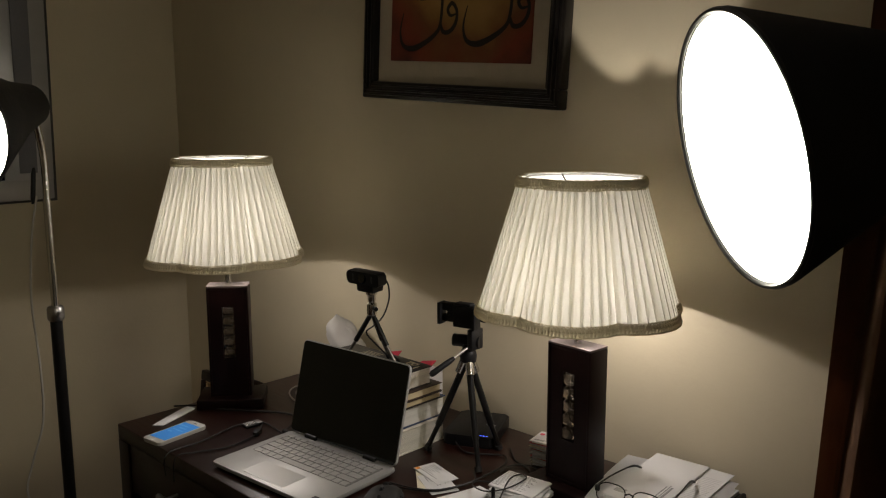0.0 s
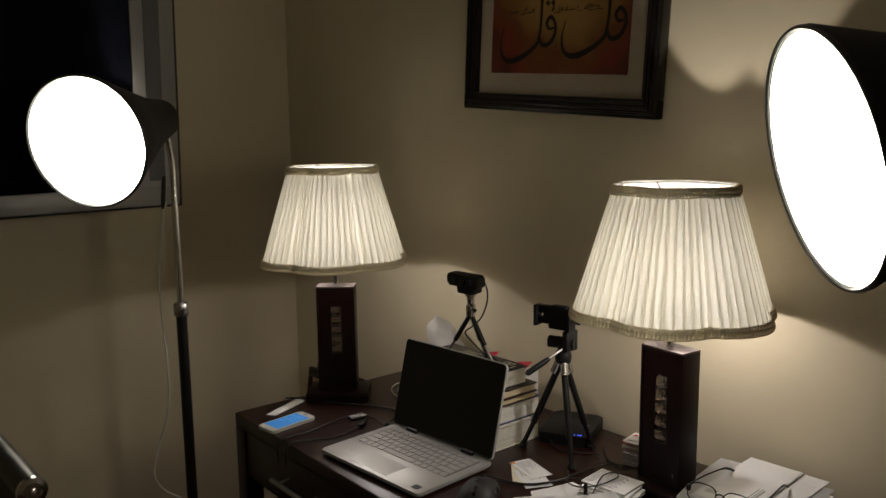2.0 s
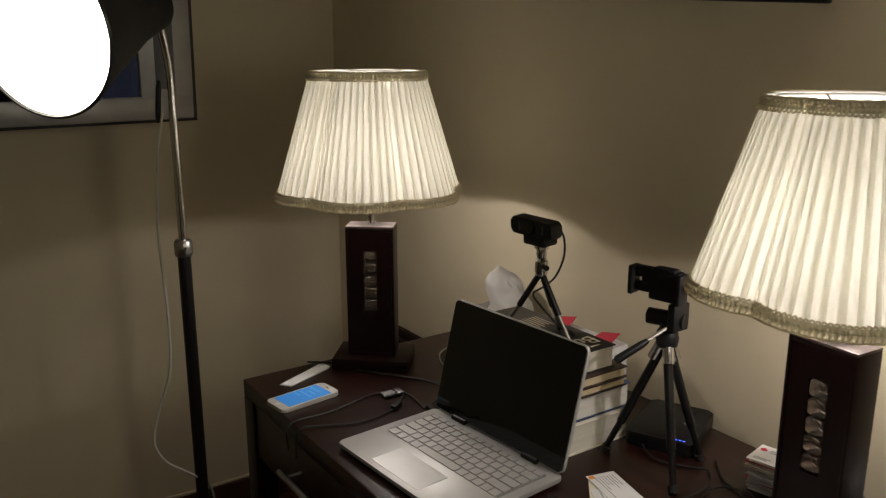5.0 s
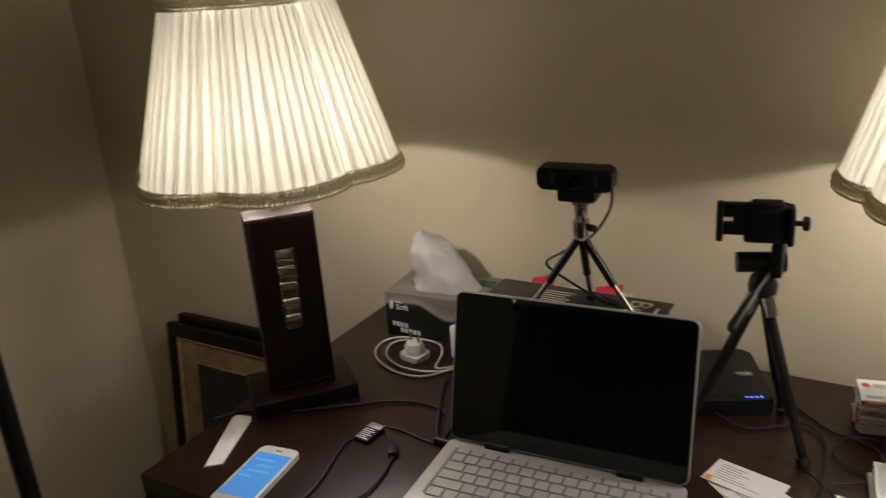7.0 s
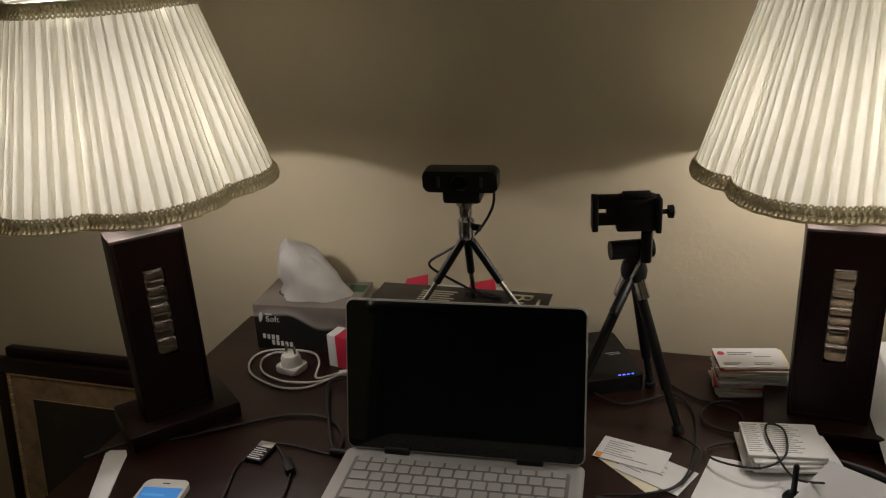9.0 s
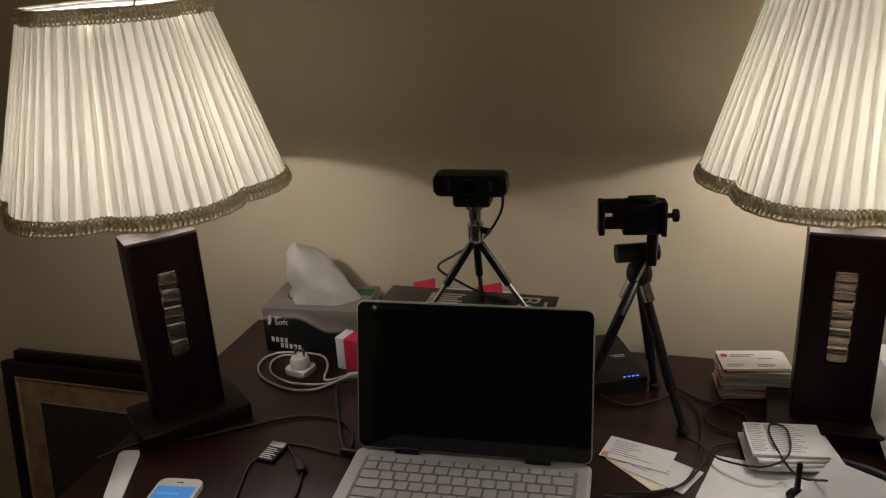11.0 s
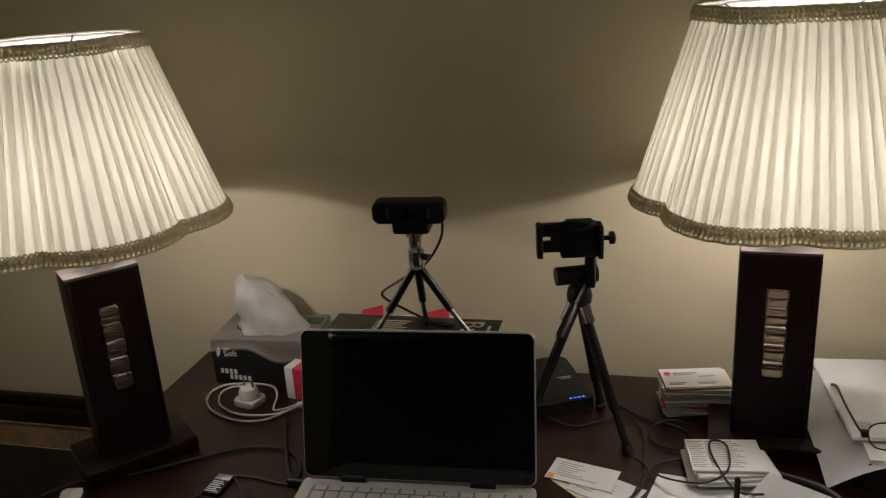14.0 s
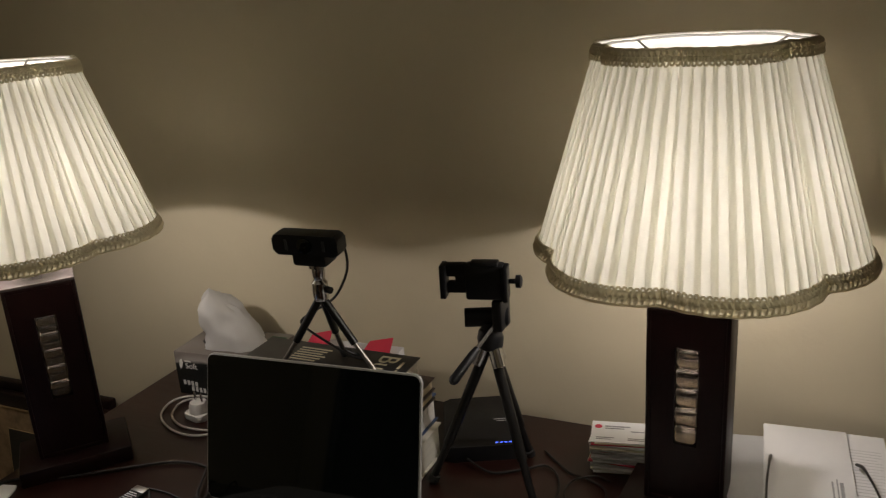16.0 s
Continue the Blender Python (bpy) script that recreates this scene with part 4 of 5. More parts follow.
# ---- portable drive ----
def portable_drive():
    t = thing("portable_drive", pose(-1.106, 1.534, TOP, 0, 0, 25), "flat black portable drive with four blue indicator lights", "hard drive")
    part("case", slab(rounded(0.110, 0.145, 0.010), 0, 0.024, 0.004), BLACK, t)
    for k in range(4):
        part("indicator", block((0.018 + 0.0065 * k, -0.066, 0.0236), (0.0215 + 0.0065 * k, -0.0635, 0.0244)), LED, t, "glowing blue indicator")
    bars([(0.02, 0.0, 0.022, 0.0022), (0.024, -0.005, 0.018, 0.0018)], INK, t, pose(0, 0, 0.024))


portable_drive()
cable("drive_cable", [(-1.094, 1.452, 0.760), (-1.054, 1.440), (-1.014, 1.462), (-0.985, 1.480), (-0.958, 1.445), (-0.953, 1.370), (-0.962, 1.30), (-0.985, 1.262), (-1.036, 1.235), (-1.064, 1.226, 0.758)], 0.0016, CABLE, "black cable from the drive to the laptop", z=0.7535)
cable("thin_cable", [(-1.000, 1.517), (-0.956, 1.478), (-0.930, 1.470), (-0.898, 1.452), (-0.890, 1.416)], 0.0017, CABLE, "thin black cable along the desk", z=0.7525)
cable("looped_cable", [(-0.895, 1.470), (-0.915, 1.477), (-0.940, 1.460), (-0.947, 1.435), (-0.937, 1.410), (-0.905, 1.400), (-0.893, 1.415), (-0.902, 1.382), (-0.930, 1.366), (-0.942, 1.347, 0.757), (-0.927, 1.317, 0.765), (-0.882, 1.300, 0.774), (-0.852, 1.322, 0.781), (-0.850, 1.375, 0.782), (-0.868, 1.385, 0.782), (-0.870, 1.353, 0.782), (-0.846, 1.295, 0.772), (-0.820, 1.250, 0.80)], 0.0014, CABLE, "black cable lying in loops over the papers", z=0.754)
cable("earphone_cable", [(-0.972, 1.372), (-0.947, 1.340), (-0.968, 1.275), (-1.004, 1.247), (-1.056, 1.232)], 0.0016, CABLE, "thin black cable beside the laptop", z=0.7575)


# ---- cards and papers ----
def card(name, x, y, z, yaw, w, d, material, label, lines=True, seed=1):
    t = thing(name, pose(x, y, z, 0, 0, yaw), label, "card", "loose cards")
    part("sheet", block((-w / 2, -d / 2, 0), (w / 2, d / 2, 0.0005)), material, t, smooth=False)
    if lines:
        rng = random.Random(seed)
        bars([(-w * 0.40, d * 0.32 - k * d * 0.10, w * rng.uniform(0.25, 0.7), d * 0.026) for k in range(7)], INK, t, pose(0, 0, 0.0005), z=0.0002)
    return t


CREAM = mat("cream_card", (0.72, 0.66, 0.50), 0.7, vary=0.08, scale=30)
card("loose_card", -1.020, 1.302, TOP + 0.0002, -42, 0.088, 0.052, CREAM, "cream printed card lying on the desk", seed=2)
card("loose_card", -0.999, 1.300, TOP + 0.0012, -26, 0.086, 0.054, PAPER, "white printed business card lying on the desk", seed=3)
orange = card("loose_card", -1.030, 1.327, TOP + 0.0022, -14, 0.088, 0.048, PAPER, "white printed card with an orange mark", seed=4)
bars([(-0.042, -0.022, 0.008, 0.009)], mat("orange_print", (0.75, 0.28, 0.03), 0.6), orange, pose(0, 0, 0.0006), "orange_mark")


def card_stack():
    rng = random.Random(11)
    t = thing("card_stack", pose(-0.884, 1.520, TOP, 0, 0, 7), "uneven stack of white business cards with one red edge", "cards")
    n = 29
    for k in range(n):
        m = pose(rng.uniform(-0.0045, 0.0045), rng.uniform(-0.004, 0.004) + 0.006 * (1 - k / n), k * 0.0018, 0, 0, rng.uniform(-5.5, 5.5))
        c = part("card", block((-0.045, -0.0275, 0), (0.045, 0.0275, 0.0014)), RED if k in (8, 17, 26) else (CREAM if k % 5 == 2 else PAPER), t, smooth=False, m=m)
    bars([(-0.027, 0.013, 0.034, 0.003), (-0.027, 0.008, 0.026, 0.002), (-0.038, -0.016, 0.024, 0.0016), (-0.038, -0.020, 0.020, 0.0016), (0.004, -0.016, 0.026, 0.0016), (0.004, -0.020, 0.022, 0.0016), (0.008, 0.002, 0.022, 0.0018)], INK, c, pose(0, 0, 0.0014))
    part("round_mark", lathe(bmesh.new(), [(0.005, 0.0012), (0.005, 0.0018), (0.001, 0.0018)], 14, Matrix.Translation((-0.036, 0.013, 0))), RED, c)


card_stack()


def sheet(name, outline, z0, z1, lift, label, lines=0, seed=1):
    """A slightly curled stack of paper; lift raises one edge."""
    bm = slab(outline, z0, z1)
    bmesh.ops.subdivide_edges(bm, edges=bm.edges[:], cuts=4, use_grid_fill=True)
    cx = sum(p[0] for p in outline) / len(outline)
    for v in bm.verts:
        v.co.z += lift * max(0, (v.co.x - cx)) ** 2 * 100 + 0.0006 * math.sin(70 * v.co.x + 40 * v.co.y)
    return tagged(part(name, bm, PAPER), label, "paper")


sheet("paper_sheet", [(-0.958, 1.254), (-0.934, 1.345), (-0.800, 1.330), (-0.760, 1.200), (-0.820, 1.150)], TOP + 0.0003, TOP + 0.0016, 0, "flat white sheet of paper on the desk")


def receipts():
    t = thing("folded_receipts", pose(-0.848, 1.360, TOP + 0.0035, 0, 0, 13), "folded printed receipts in a loose bundle", "papers")
    rng = random.Random(8)
    for k in range(5):
        w, d = 0.100 - 0.002 * k, 0.078 - 0.0015 * k
        z = 0.0008 + 0.0046 * k
        bm = slab(rounded(w, d, 0.002, 2), z, z + 0.0042, 0.0016)
        bmesh.ops.subdivide_edges(bm, edges=[e for e in bm.edges if e.calc_length() > 0.03], cuts=3, use_grid_fill=True)
        leaf = part("folded_sheet", bm, PAPER, t, m=pose(rng.uniform(-0.006, 0.006), rng.uniform(-0.005, 0.005), 0, 0, 0, rng.uniform(-7, 7)))
    rows = []
    for k in range(14):
        rows += [(-0.043, 0.029 - 0.0044 * k, 0.018 - 0.003 * (k % 2), 0.0013), (-0.021, 0.029 - 0.0044 * k, 0.034 + 0.005 * (k % 3), 0.0013)]
    bars(rows, INK, leaf, pose(0, 0, 0.0234), z=0.0003)


receipts()


def folded_sheet():
    """A thick folded sheet over a flat black case."""
    tagged(part("flat_case", slab(rounded(0.075, 0.14, 0.012), 0, 0.030, 0.004), BLACK, m=pose(-0.785, 1.180, TOP, 0, 0, -31)), "flat black case lying under the papers", "case")
    t = thing("folded_letter", pose(-0.792, 1.194, TOP + 0.0306, 0, 0, -31), "white folded letter lying across a black case", "paper")
    for k, (dz, w) in enumerate(((0.0, 0.190), (0.006, 0.184))):
        bm = bmesh.new()
        n = 14
        rows = []
        for i in range(n + 1):
            y = -w / 2 + w * i / n
            z = dz + 0.001 + 0.010 * max(0, -y / w) * (1 if k else -0.2) + 0.0015 * math.sin(8 * i / n)
            rows.append([bm.verts.new((x, y, z)) for x in (-0.072, 0.0, 0.072)])
        for a, b in zip(rows, rows[1:]):
            for j in range(2):
                bm.faces.new((a[j], a[j + 1], b[j + 1], b[j]))
        bmesh.ops.solidify(bm, geom=bm.faces[:], thickness=0.0006)
        part("leaf", bm, PAPER, t)


folded_sheet()


def eyeglass_case():
    t = thing("glasses_case", pose(-0.676, 1.176, TOP, 0, 0, 15), "dark grey rounded hard case lying on the desk", "case")
    part("shell", slab(rounded(0.057, 0.158, 0.014), 0, 0.018, 0.004), RUBBER, t)
    part("lid", slab(rounded(0.057, 0.158, 0.014), 0.0185, 0.034, 0.006), RUBBER, t)


eyeglass_case()


# ---- folder, letters and spectacles ----
def folder():
    t = thing("document_folder", pose(-0.641, 1.452, TOP), "thick black document folder lying on the desk", "folder")
    part("cover", block((-0.048, -0.105, 0), (0.108, 0.128, 0.036), 0.005), RUBBER, t)
    part("spine", block((0.104, -0.103, 0.004), (0.113, 0.126, 0.040), 0.004), BLACK, t)
    part("paper_block", block((-0.046, -0.100, 0.036), (0.100, 0.122, 0.042)), PAPER, t)


folder()


def big_paper():
    bm = bmesh.new()
    nx, ny, g = 16, 14, []
    for i in range(nx + 1):
        u = i / nx
        col = []
        for j in range(ny + 1):
            v = j / ny
            x = -0.734 - 0.026 * v + u * 0.210
            y = 1.340 + v * 0.235 + 0.020 * u * v
            z = TOP + 0.0435 - 0.040 * (max(0, 0.36 - u) / 0.36) ** 1.3 * (1 - v) ** 2.2 + 0.0012 * math.sin(9 * u + 5 * v)
            col.append(bm.verts.new((x, y, z)))
        g.append(col)
    for i in range(nx):
        for j in range(ny):
            bm.faces.new((g[i][j], g[i + 1][j], g[i + 1][j + 1], g[i][j + 1]))
    bmesh.ops.solidify(bm, geom=bm.faces[:], thickness=0.0012)
    tagged(part("letter_sheet", bm, PAPER), "large white printed letter drooping over the folder", "paper")


big_paper()
env = thing("folded_letter", pose(-0.657, 1.499, TOP + 0.0465, 0, 0, 4), "white folded letter with printed heading on the folder", "paper")
part("leaf", block((-0.051, -0.110, 0), (0.051, 0.110, 0.0022), 0.0006), PAPER, env)
part("leaf", block((-0.050, -0.108, 0.0026), (0.051, 0.109, 0.004), 0.0005), PAPER, env)
bars([(-0.030, 0.022, 0.060, 0.0040), (-0.030, 0.033, 0.060, 0.0020), (-0.030, 0.028, 0.066, 0.0016)], INK, env, pose(0.060, -0.045, 0.0041, 0, 0, 90))
bars([(-0.040, -0.085, 0.020, 0.014)], mat("pale_stamp", (0.55, 0.54, 0.52), 0.7, vary=0.5, scale=300), env, pose(0, 0, 0.0041))
letter2 = thing("letter_sheet", pose(-0.602, 1.503, TOP + 0.0455, 0, 0, 3), "white letter with close lines of print", "paper")
part("leaf", block((-0.050, -0.112, 0), (0.039, 0.113, 0.0005)), PAPER, letter2, smooth=False)
bars([(-0.022, 0.072 - 0.0068 * k, 0.054 - 0.006 * (k % 4 == 3), 0.0016) for k in range(24)], mat("pale_print", (0.55, 0.55, 0.55), 0.7), letter2, pose(0, 0, 0.0006), z=0.0002)


def spectacles():
    t = thing("spectacles", pose(-0.635, 1.366, TOP + 0.0520, 0, 0, 6) @ Matrix.Diagonal((0.90, 0.96, 0.94, 1)), "thin black framed spectacles lying open on the letters", "spectacles")
    def oval(cx):
        return [(cx + 0.027 * math.copysign(abs(math.cos(a)) ** 0.7, math.cos(a)), -0.004 - 0.004 * math.sin(a), 0.017 + 0.0165 * math.copysign(abs(math.sin(a)) ** 0.75, math.sin(a))) for a in [2 * math.pi * k / 36 for k in range(36)]]
    for cx in (-0.034, 0.034):
        m = pose(0, 0, 0, -48, 0, 0)
        pts = [m @ Vector(p) for p in oval(cx)]
        pts = [Vector((p.x, p.y - 0.010, p.z + 0.0045)) for p in pts]
        rim = part("rim", tube(bmesh.new(), pts, 0.0011, 6, True), BLACKM, t)
        bm = bmesh.new()
        bm.faces.new([bm.verts.new(p) for p in pts])
        bmesh.ops.solidify(bm, geom=bm.faces[:], thickness=0.0012)
        part("lens", bm, LENS, t, "clear lens").visible_shadow = False
    part("bridge", tube(bmesh.new(), smooth_line([(-0.008, 0.006, 0.021), (0, 0.006, 0.024), (0.008, 0.006, 0.021)], 5), 0.0014, 6), BLACKM, t)
    for sx in (-1, 1):
        part("temple", tube(bmesh.new(), smooth_line([(sx * 0.061, 0.006, 0.019), (sx * 0.068, 0.010, 0.020), (sx * 0.066, 0.07, 0.019), (sx * 0.059, 0.135, 0.014), (sx * 0.055, 0.168, 0.000)], 6), [0.0016] * 18 + [0.0023] * 7, 7), BLACKM, t)
        part("hinge", block((sx * 0.064 - 0.004, 0.003, 0.014), (sx * 0.064 + 0.004, 0.010, 0.024), 0.001), BLACKM, t)


LENS = glass("lens_glass", (1, 1, 1), 0.0, 1.12)
spectacles()


# ---- mouse ----
def mouse():
    t = thing("computer_mouse", pose(-1.000, 1.162, TOP, 0, 0, 36), "dark grey computer mouse with glossy sides", "mouse")
    bm = bmesh.new()
    bmesh.ops.create_uvsphere(bm, u_segments=28, v_segments=16, radius=1)
    for v in bm.verts:
        x, y, z = v.co
        w = 0.038 * (1 - 0.16 * math.cos(2.6 * y)) * (1 + 0.08 * (y < 0)) * (1.12 if x < 0 else 1.0)
        v.co = Vector((math.copysign(abs(x) ** 0.75, x) * w + 0.003 * z, math.copysign(abs(y) ** 0.85, y) * 0.058, max(z, -0.02) * (0.037 - 0.008 * y) if z > 0 else 0.0))
        v.co.z += 0.002
    part("shell", bm, RUBBER, t)
    part("wheel", tube(bmesh.new(), [(-0.004, 0.030, 0.0305), (0.004, 0.030, 0.0305)], 0.006, 14), BLACK, t)
    for sx in (-1, 1):
        part("side_panel", slab([(0.0, -0.034), (0.007, -0.030), (0.0095, 0.0), (0.006, 0.036), (-0.003, 0.030)], 0, 0.014, 0.003, pose(sx * 0.026, 0, 0.006, 0, -14 * sx, 0) @ Matrix.Diagonal((sx, 1, 1, 1))), GLOSS, t, "glossy black side panel")
        part("button", slab([(0.002, 0.008), (0.020, 0.006), (0.021, 0.036), (0.014, 0.050), (0.002, 0.053)], 0, 0.005, 0.002, pose(0, 0, 0.029, -16, 12 * sx, 0) @ Matrix.Diagonal((sx, 1, 1, 1))), BLACK, t)
    part("spine", block((-0.0035, -0.046, 0.032), (0.0035, 0.004, 0.0405), 0.0015, pose(0, 0, 0, 4, 0, 0)), GLOSS, t)

mouse()


# ---- pictures leaning on the floor ----
def leaning_picture(x0, x1, h, y_foot, y_top, mat_in, name_label, beads):
    ang = math.degrees(math.atan2(y_top - y_foot, h))
    t = thing("leaning_picture", pose(x0, y_foot, 0.0, -ang, 0, 0), name_label, "picture")
    w, f = x1 - x0, 0.031
    fr = bmesh.new()
    for a, b in (((0, 0), (w, f)), ((0, h - f), (w, h)), ((0, f), (f, h - f)), ((w - f, f), (w, h - f))):
        box(fr, (a[0], -0.012, a[1]), (b[0], 0.010, b[1]), 0.004)
    part("frame", fr, LAMPWOOD, t, "dark wooden frame")
    part("mat_board", block((f - 0.002, -0.004, f - 0.002), (w - f + 0.002, 0.002, h - f + 0.002)), mat_in, t, "mottled brown mat board")
    g = 0.085
    part("print", block((g, -0.006, g), (w - g, -0.003, h - g)), DARKART, t, "dark faded print")
    part("inner_line", tube(bmesh.new(), [(g, -0.005, g), (w - g, -0.005, g), (w - g, -0.005, h - g), (g, -0.005, h - g)], 0.0015, 5, True), GOLD, t)
    if beads:
        bd = bmesh.new()
        o = f + 0.001
        n1, n2 = int((w - 2 * o) / 0.008), int((h - 2 * o) / 0.008)
        for k in range(n1 + 1):
            for z in (o, h - o):
                bmesh.ops.create_icosphere(bd, subdivisions=1, radius=0.0045, matrix=Matrix.Translation((o + (w - 2 * o) * k / n1, -0.007, z)))
        for k in range(1, n2):
            for x in (o, w - o):
                bmesh.ops.create_icosphere(bd, subdivisions=1, radius=0.0045, matrix=Matrix.Translation((x, -0.007, o + (h - 2 * o) * k / n2)))
        tagged(part("bead_moulding", bd, GOLD, t, "dull gold beaded moulding"), kind="stuff")


PARCH = mat("parchment", (0.36, 0.25, 0.135), 0.8, vary=0.55, scale=22, bump=0.2, bscale=200)
DARKART = mat("dark_print", (0.028, 0.026, 0.018), 0.5, vary=0.8, scale=35, colour2=(0.012, 0.012, 0.010))
GOLD = mat("dull_gold", (0.55, 0.39, 0.19), 0.5, 0.2, vary=0.4, scale=80)
leaning_picture(-2.335, -1.94, 0.619, 1.515, 1.592, PARCH, "old print in dark beaded frame leaning against the wall", True)
leaning_picture(-2.325, -1.965, 0.630, 1.545, 1.620, PARCH, "dark framed picture leaning behind another against the wall", False)


# ---- office chair ----
def office_chair():
    t = thing("office_chair", pose(-1.295, 0.62, 0), "black office chair with curved back and padded arms", "chair")
    part("top_bar", tube(bmesh.new(), [(-0.262, -0.205, 0.978), (0.258, -0.195, 0.982)], 0.0175, 20), BLACKM, t, "glossy black tube along the back")
    for sx in (-1, 1):
        part("end_cap", lathe(bmesh.new(), [(0.0185, 0), (0.0185, 0.007), (0.012, 0.009), (0.011, 0.006), (0.004, 0.006), (0.003, 0.010)], 24, pose(sx * 0.260, -0.20 + 0.005 * sx, 0.980 + 0.002 * sx, 0, sx * 90, 0)), CHROME, t, "ringed metal end cap")
        part("back_rail", tube(bmesh.new(), smooth_line([(sx * 0.240, -0.195, 0.975), (sx * 0.238, -0.178, 0.86), (sx * 0.232, -0.150, 0.68), (sx * 0.222, -0.115, 0.54), (sx * 0.21, -0.06, 0.45)], 6), 0.0125, 12), BLACKM, t)
        ax = sx * (1.0 if sx > 0 else 0.78)
        part("arm_rest", tube(bmesh.new(), smooth_line([(ax * 0.235, -0.13, 0.600), (ax * 0.24, -0.02, 0.612), (ax * 0.24, 0.12, 0.615), (ax * 0.238, 0.18, 0.600), (ax * 0.235, 0.215, 0.565)], 6), [0.014] + [0.021] * 19 + [0.018, 0.016, 0.014, 0.012, 0.010], 14), BLACK, t, "padded black arm rest")
        part("arm_tube", tube(bmesh.new(), smooth_line([(ax * 0.235, -0.12, 0.585), (ax * 0.238, 0.10, 0.595), (ax * 0.236, 0.20, 0.565), (ax * 0.228, 0.235, 0.48), (ax * 0.21, 0.20, 0.425)], 6), 0.009, 10), CHROME, t)
    bm = bmesh.new()
    nx, nz, g = 14, 14, []
    for i in range(nx + 1):
        u = i / nx * 2 - 1
        col = []
        for j in range(nz + 1):
            v = j / nz
            y = -0.20 + 0.055 * v + 0.035 * v * v - 0.040 * (1 - u * u) * math.sin(math.pi * min(1, v * 1.1))
            col.append(bm.verts.new((u * 0.232, y, 0.975 - 0.50 * v)))
        g.append(col)
    for i in range(nx):
        for j in range(nz):
            bm.faces.new((g[i][j], g[i + 1][j], g[i + 1][j + 1], g[i][j + 1]))
    bmesh.ops.solidify(bm, geom=bm.faces[:], thickness=0.012)
    part("backrest", bm, MESHBACK, t, "black curved backrest")
    part("strap", tube(bmesh.new(), smooth_line([(-0.236, -0.185, 0.86), (-0.20, -0.212, 0.80), (-0.08, -0.222, 0.77), (0.10, -0.216, 0.765), (0.236, -0.168, 0.78)], 8), 0.009, 8), GREEN, t, "dark green strap")
    part("seat", slab(rounded(0.42, 0.40, 0.07), 0.40, 0.455, 0.02, pose(0, 0.10, 0)), MESHBACK, t, "black padded seat")
    part("gas_column", rod((0, 0.10, 0.10), (0, 0.10, 0.40), 0.025, 16), BLACKM, t)
    for k in range(5):
        a = radians(72 * k + 20)
        arm = part("base_arm", tube(bmesh.new(), [(0, 0.10, 0.11), (0.25 * math.cos(a), 0.10 + 0.25 * math.sin(a), 0.07)], [0.026, 0.016], 10), BLACKM, t)
        part("castor", tube(bmesh.new(), [(0.25 * math.cos(a) - 0.02, 0.10 + 0.25 * math.sin(a), 0.028), (0.25 * math.cos(a) + 0.02, 0.10 + 0.25 * math.sin(a), 0.028)], 0.028, 14), BLACK, arm)


MESHBACK = mat("black_leatherette", (0.010, 0.010, 0.010), 0.45, vary=0.3, scale=40, bump=0.2, bscale=300)
GREEN = mat("dark_green_strap", (0.008, 0.05, 0.035), 0.4, vary=0.2, scale=40)
office_chair()


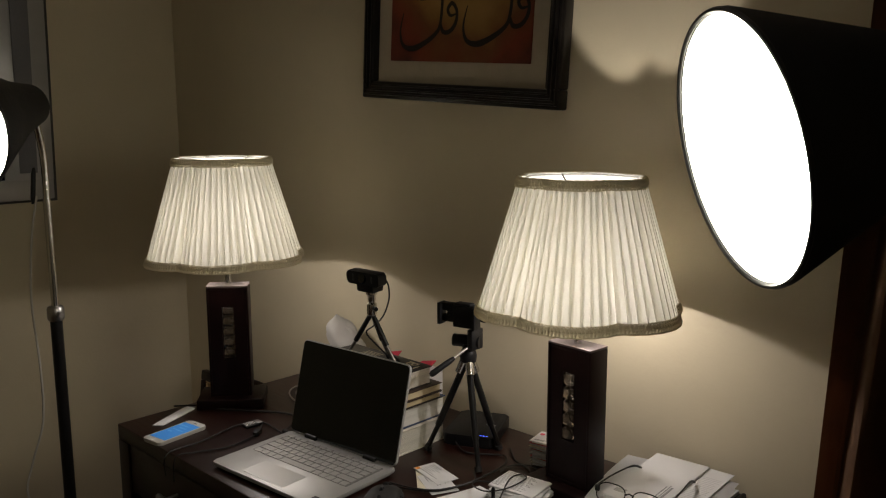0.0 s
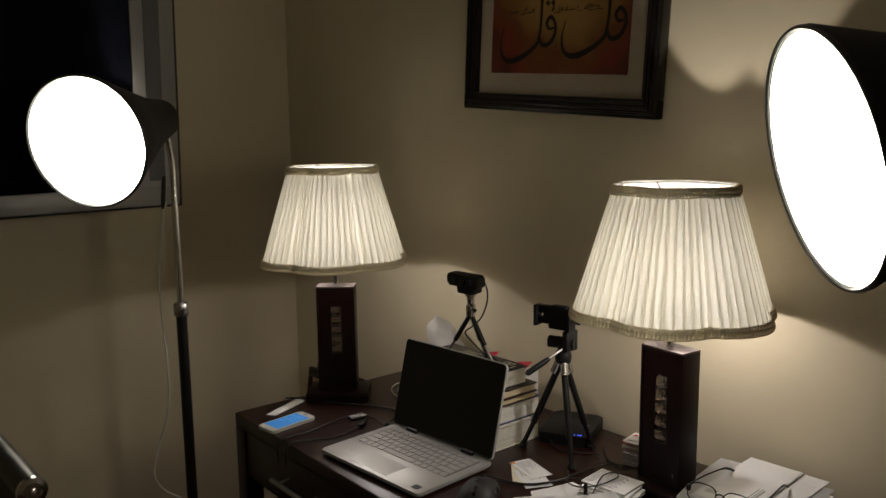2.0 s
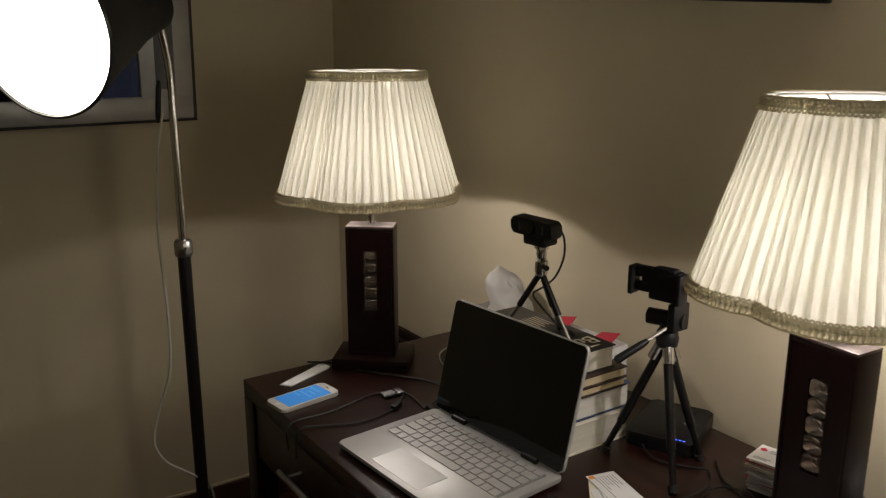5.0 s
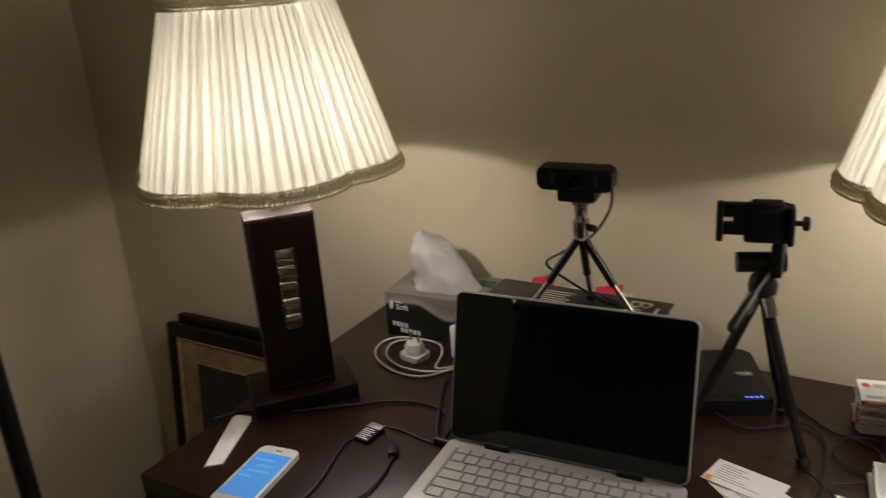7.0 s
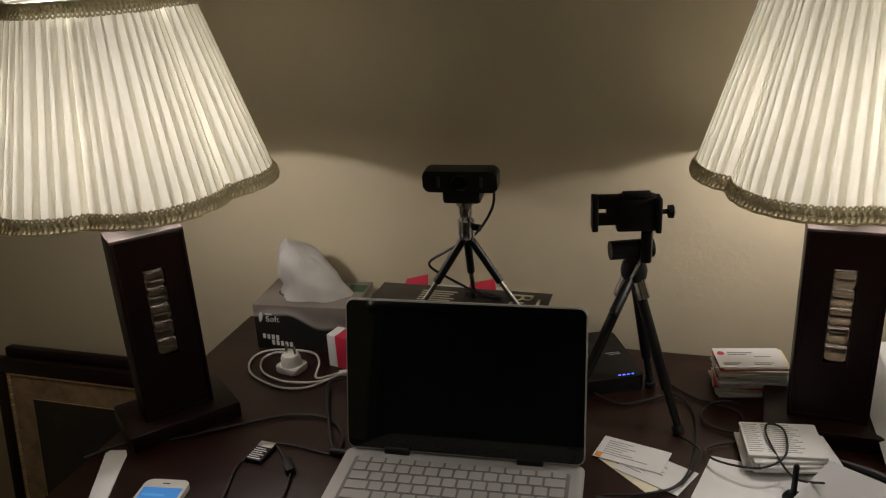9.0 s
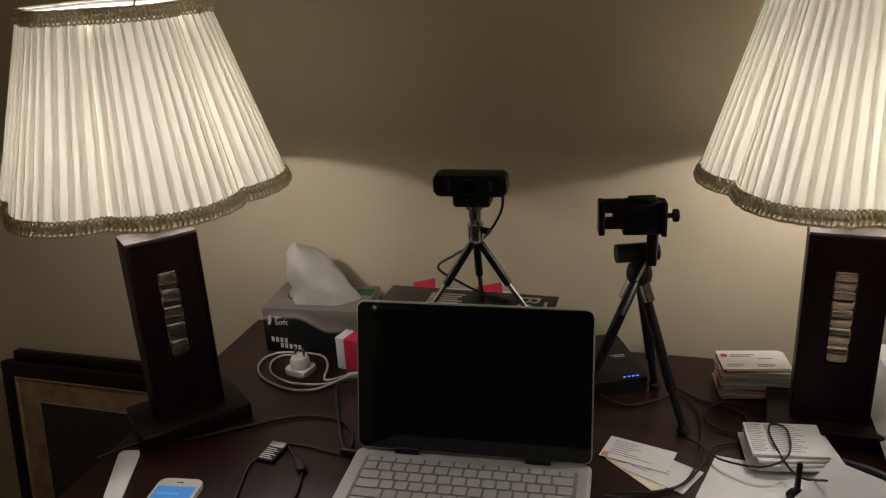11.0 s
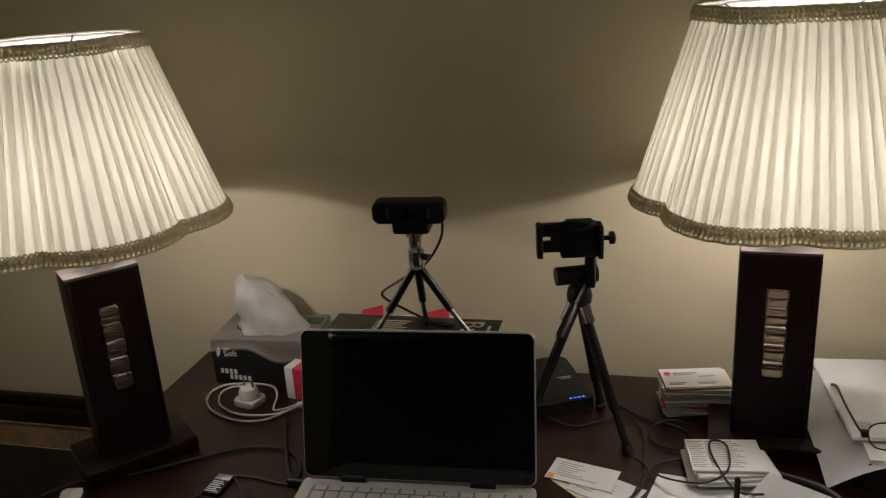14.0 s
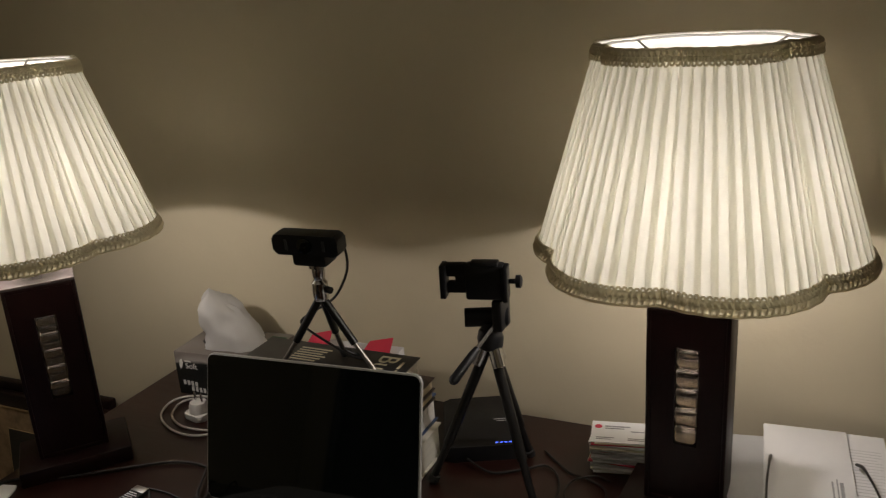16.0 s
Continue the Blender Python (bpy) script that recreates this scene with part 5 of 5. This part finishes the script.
# ---- hanging cables ----
cable("white_power_cable", [(-1.955, 0.975, 1.25), (-1.972, 0.962, 1.15), (-1.985, 0.955, 1.0), (-1.965, 0.955, 0.85), (-1.960, 0.950, 0.72), (-1.975, 0.925, 0.62), (-1.970, 0.905, 0.55), (-1.960, 0.925, 0.50), (-1.945, 0.975, 0.46), (-1.965, 1.02, 0.40), (-2.0, 1.03, 0.25), (-2.05, 0.98, 0.10), (-2.10, 0.90, 0.004), (-2.05, 0.75, 0.004)], 0.0026, WCABLE, "white power cable hanging down beside the light stand")
tagged(part("cable_connector", tube(bmesh.new(), [(-1.956, 0.974, 1.315), (-1.957, 0.972, 1.300), (-1.960, 0.968, 1.245), (-1.960, 0.967, 1.232)], [0.003, 0.0055, 0.0055, 0.003], 10), BLACK), "black inline connector on the white power cable", "connector")
cable("television_cable", [(-2.44, 0.30, 1.23), (-2.44, 0.42, 1.21), (-2.45, 0.53, 1.17), (-2.45, 0.61, 1.10), (-2.45, 0.648, 1.03), (-2.45, 0.63, 1.005), (-2.45, 0.59, 1.02), (-2.45, 0.54, 1.10), (-2.45, 0.46, 1.17), (-2.45, 0.34, 1.215)], 0.0036, mat("grey_cable", (0.10, 0.085, 0.06), 0.6), "thick grey cable looping below the television")
cable("floor_cable", [(-1.65, 1.50, 0.58), (-1.68, 1.45, 0.40), (-1.80, 1.40, 0.20), (-1.86, 1.30, 0.05), (-1.90, 1.15, 0.005), (-1.80, 0.95, 0.005)], 0.003, CABLE, "black cable hanging under the desk to the floor")


def aerial():
    t = thing("small_aerial", pose(-0.845, 1.278, TOP + 0.0018), "short black stick aerial standing on the paper", "aerial")
    part("foot", lathe(bmesh.new(), [(0.011, 0), (0.012, 0.003), (0.009, 0.008), (0.004, 0.010)], 20), BLACK, t)
    part("stick", lathe(bmesh.new(), [(0.0034, 0.008), (0.0034, 0.046), (0.002, 0.049)], 12), BLACK, t)


aerial()
cable("thick_cable", [(-0.805, 1.362, 0.756), (-0.770, 1.350), (-0.735, 1.330, 0.757), (-0.712, 1.290, 0.757), (-0.690, 1.255, 0.757)], 0.0048, CABLE, "thick black adapter cable on the desk", z=0.757)

# lines of the message shown on the phone
phone = bpy.data.objects["smartphone"]
PALE = glow("phone_screen_pale", (0.075, 0.30, 0.66), 0.33)
for k, (wd, off) in enumerate(((0.030, 0), (0.022, 0.012), (0.034, 0.004), (0.018, 0))):
    part("message_line", block((-0.022 + off, 0.028 - 0.012 * k, 0.0081), (-0.022 + off + wd, 0.033 - 0.012 * k, 0.0083)), PALE, phone, smooth=False)
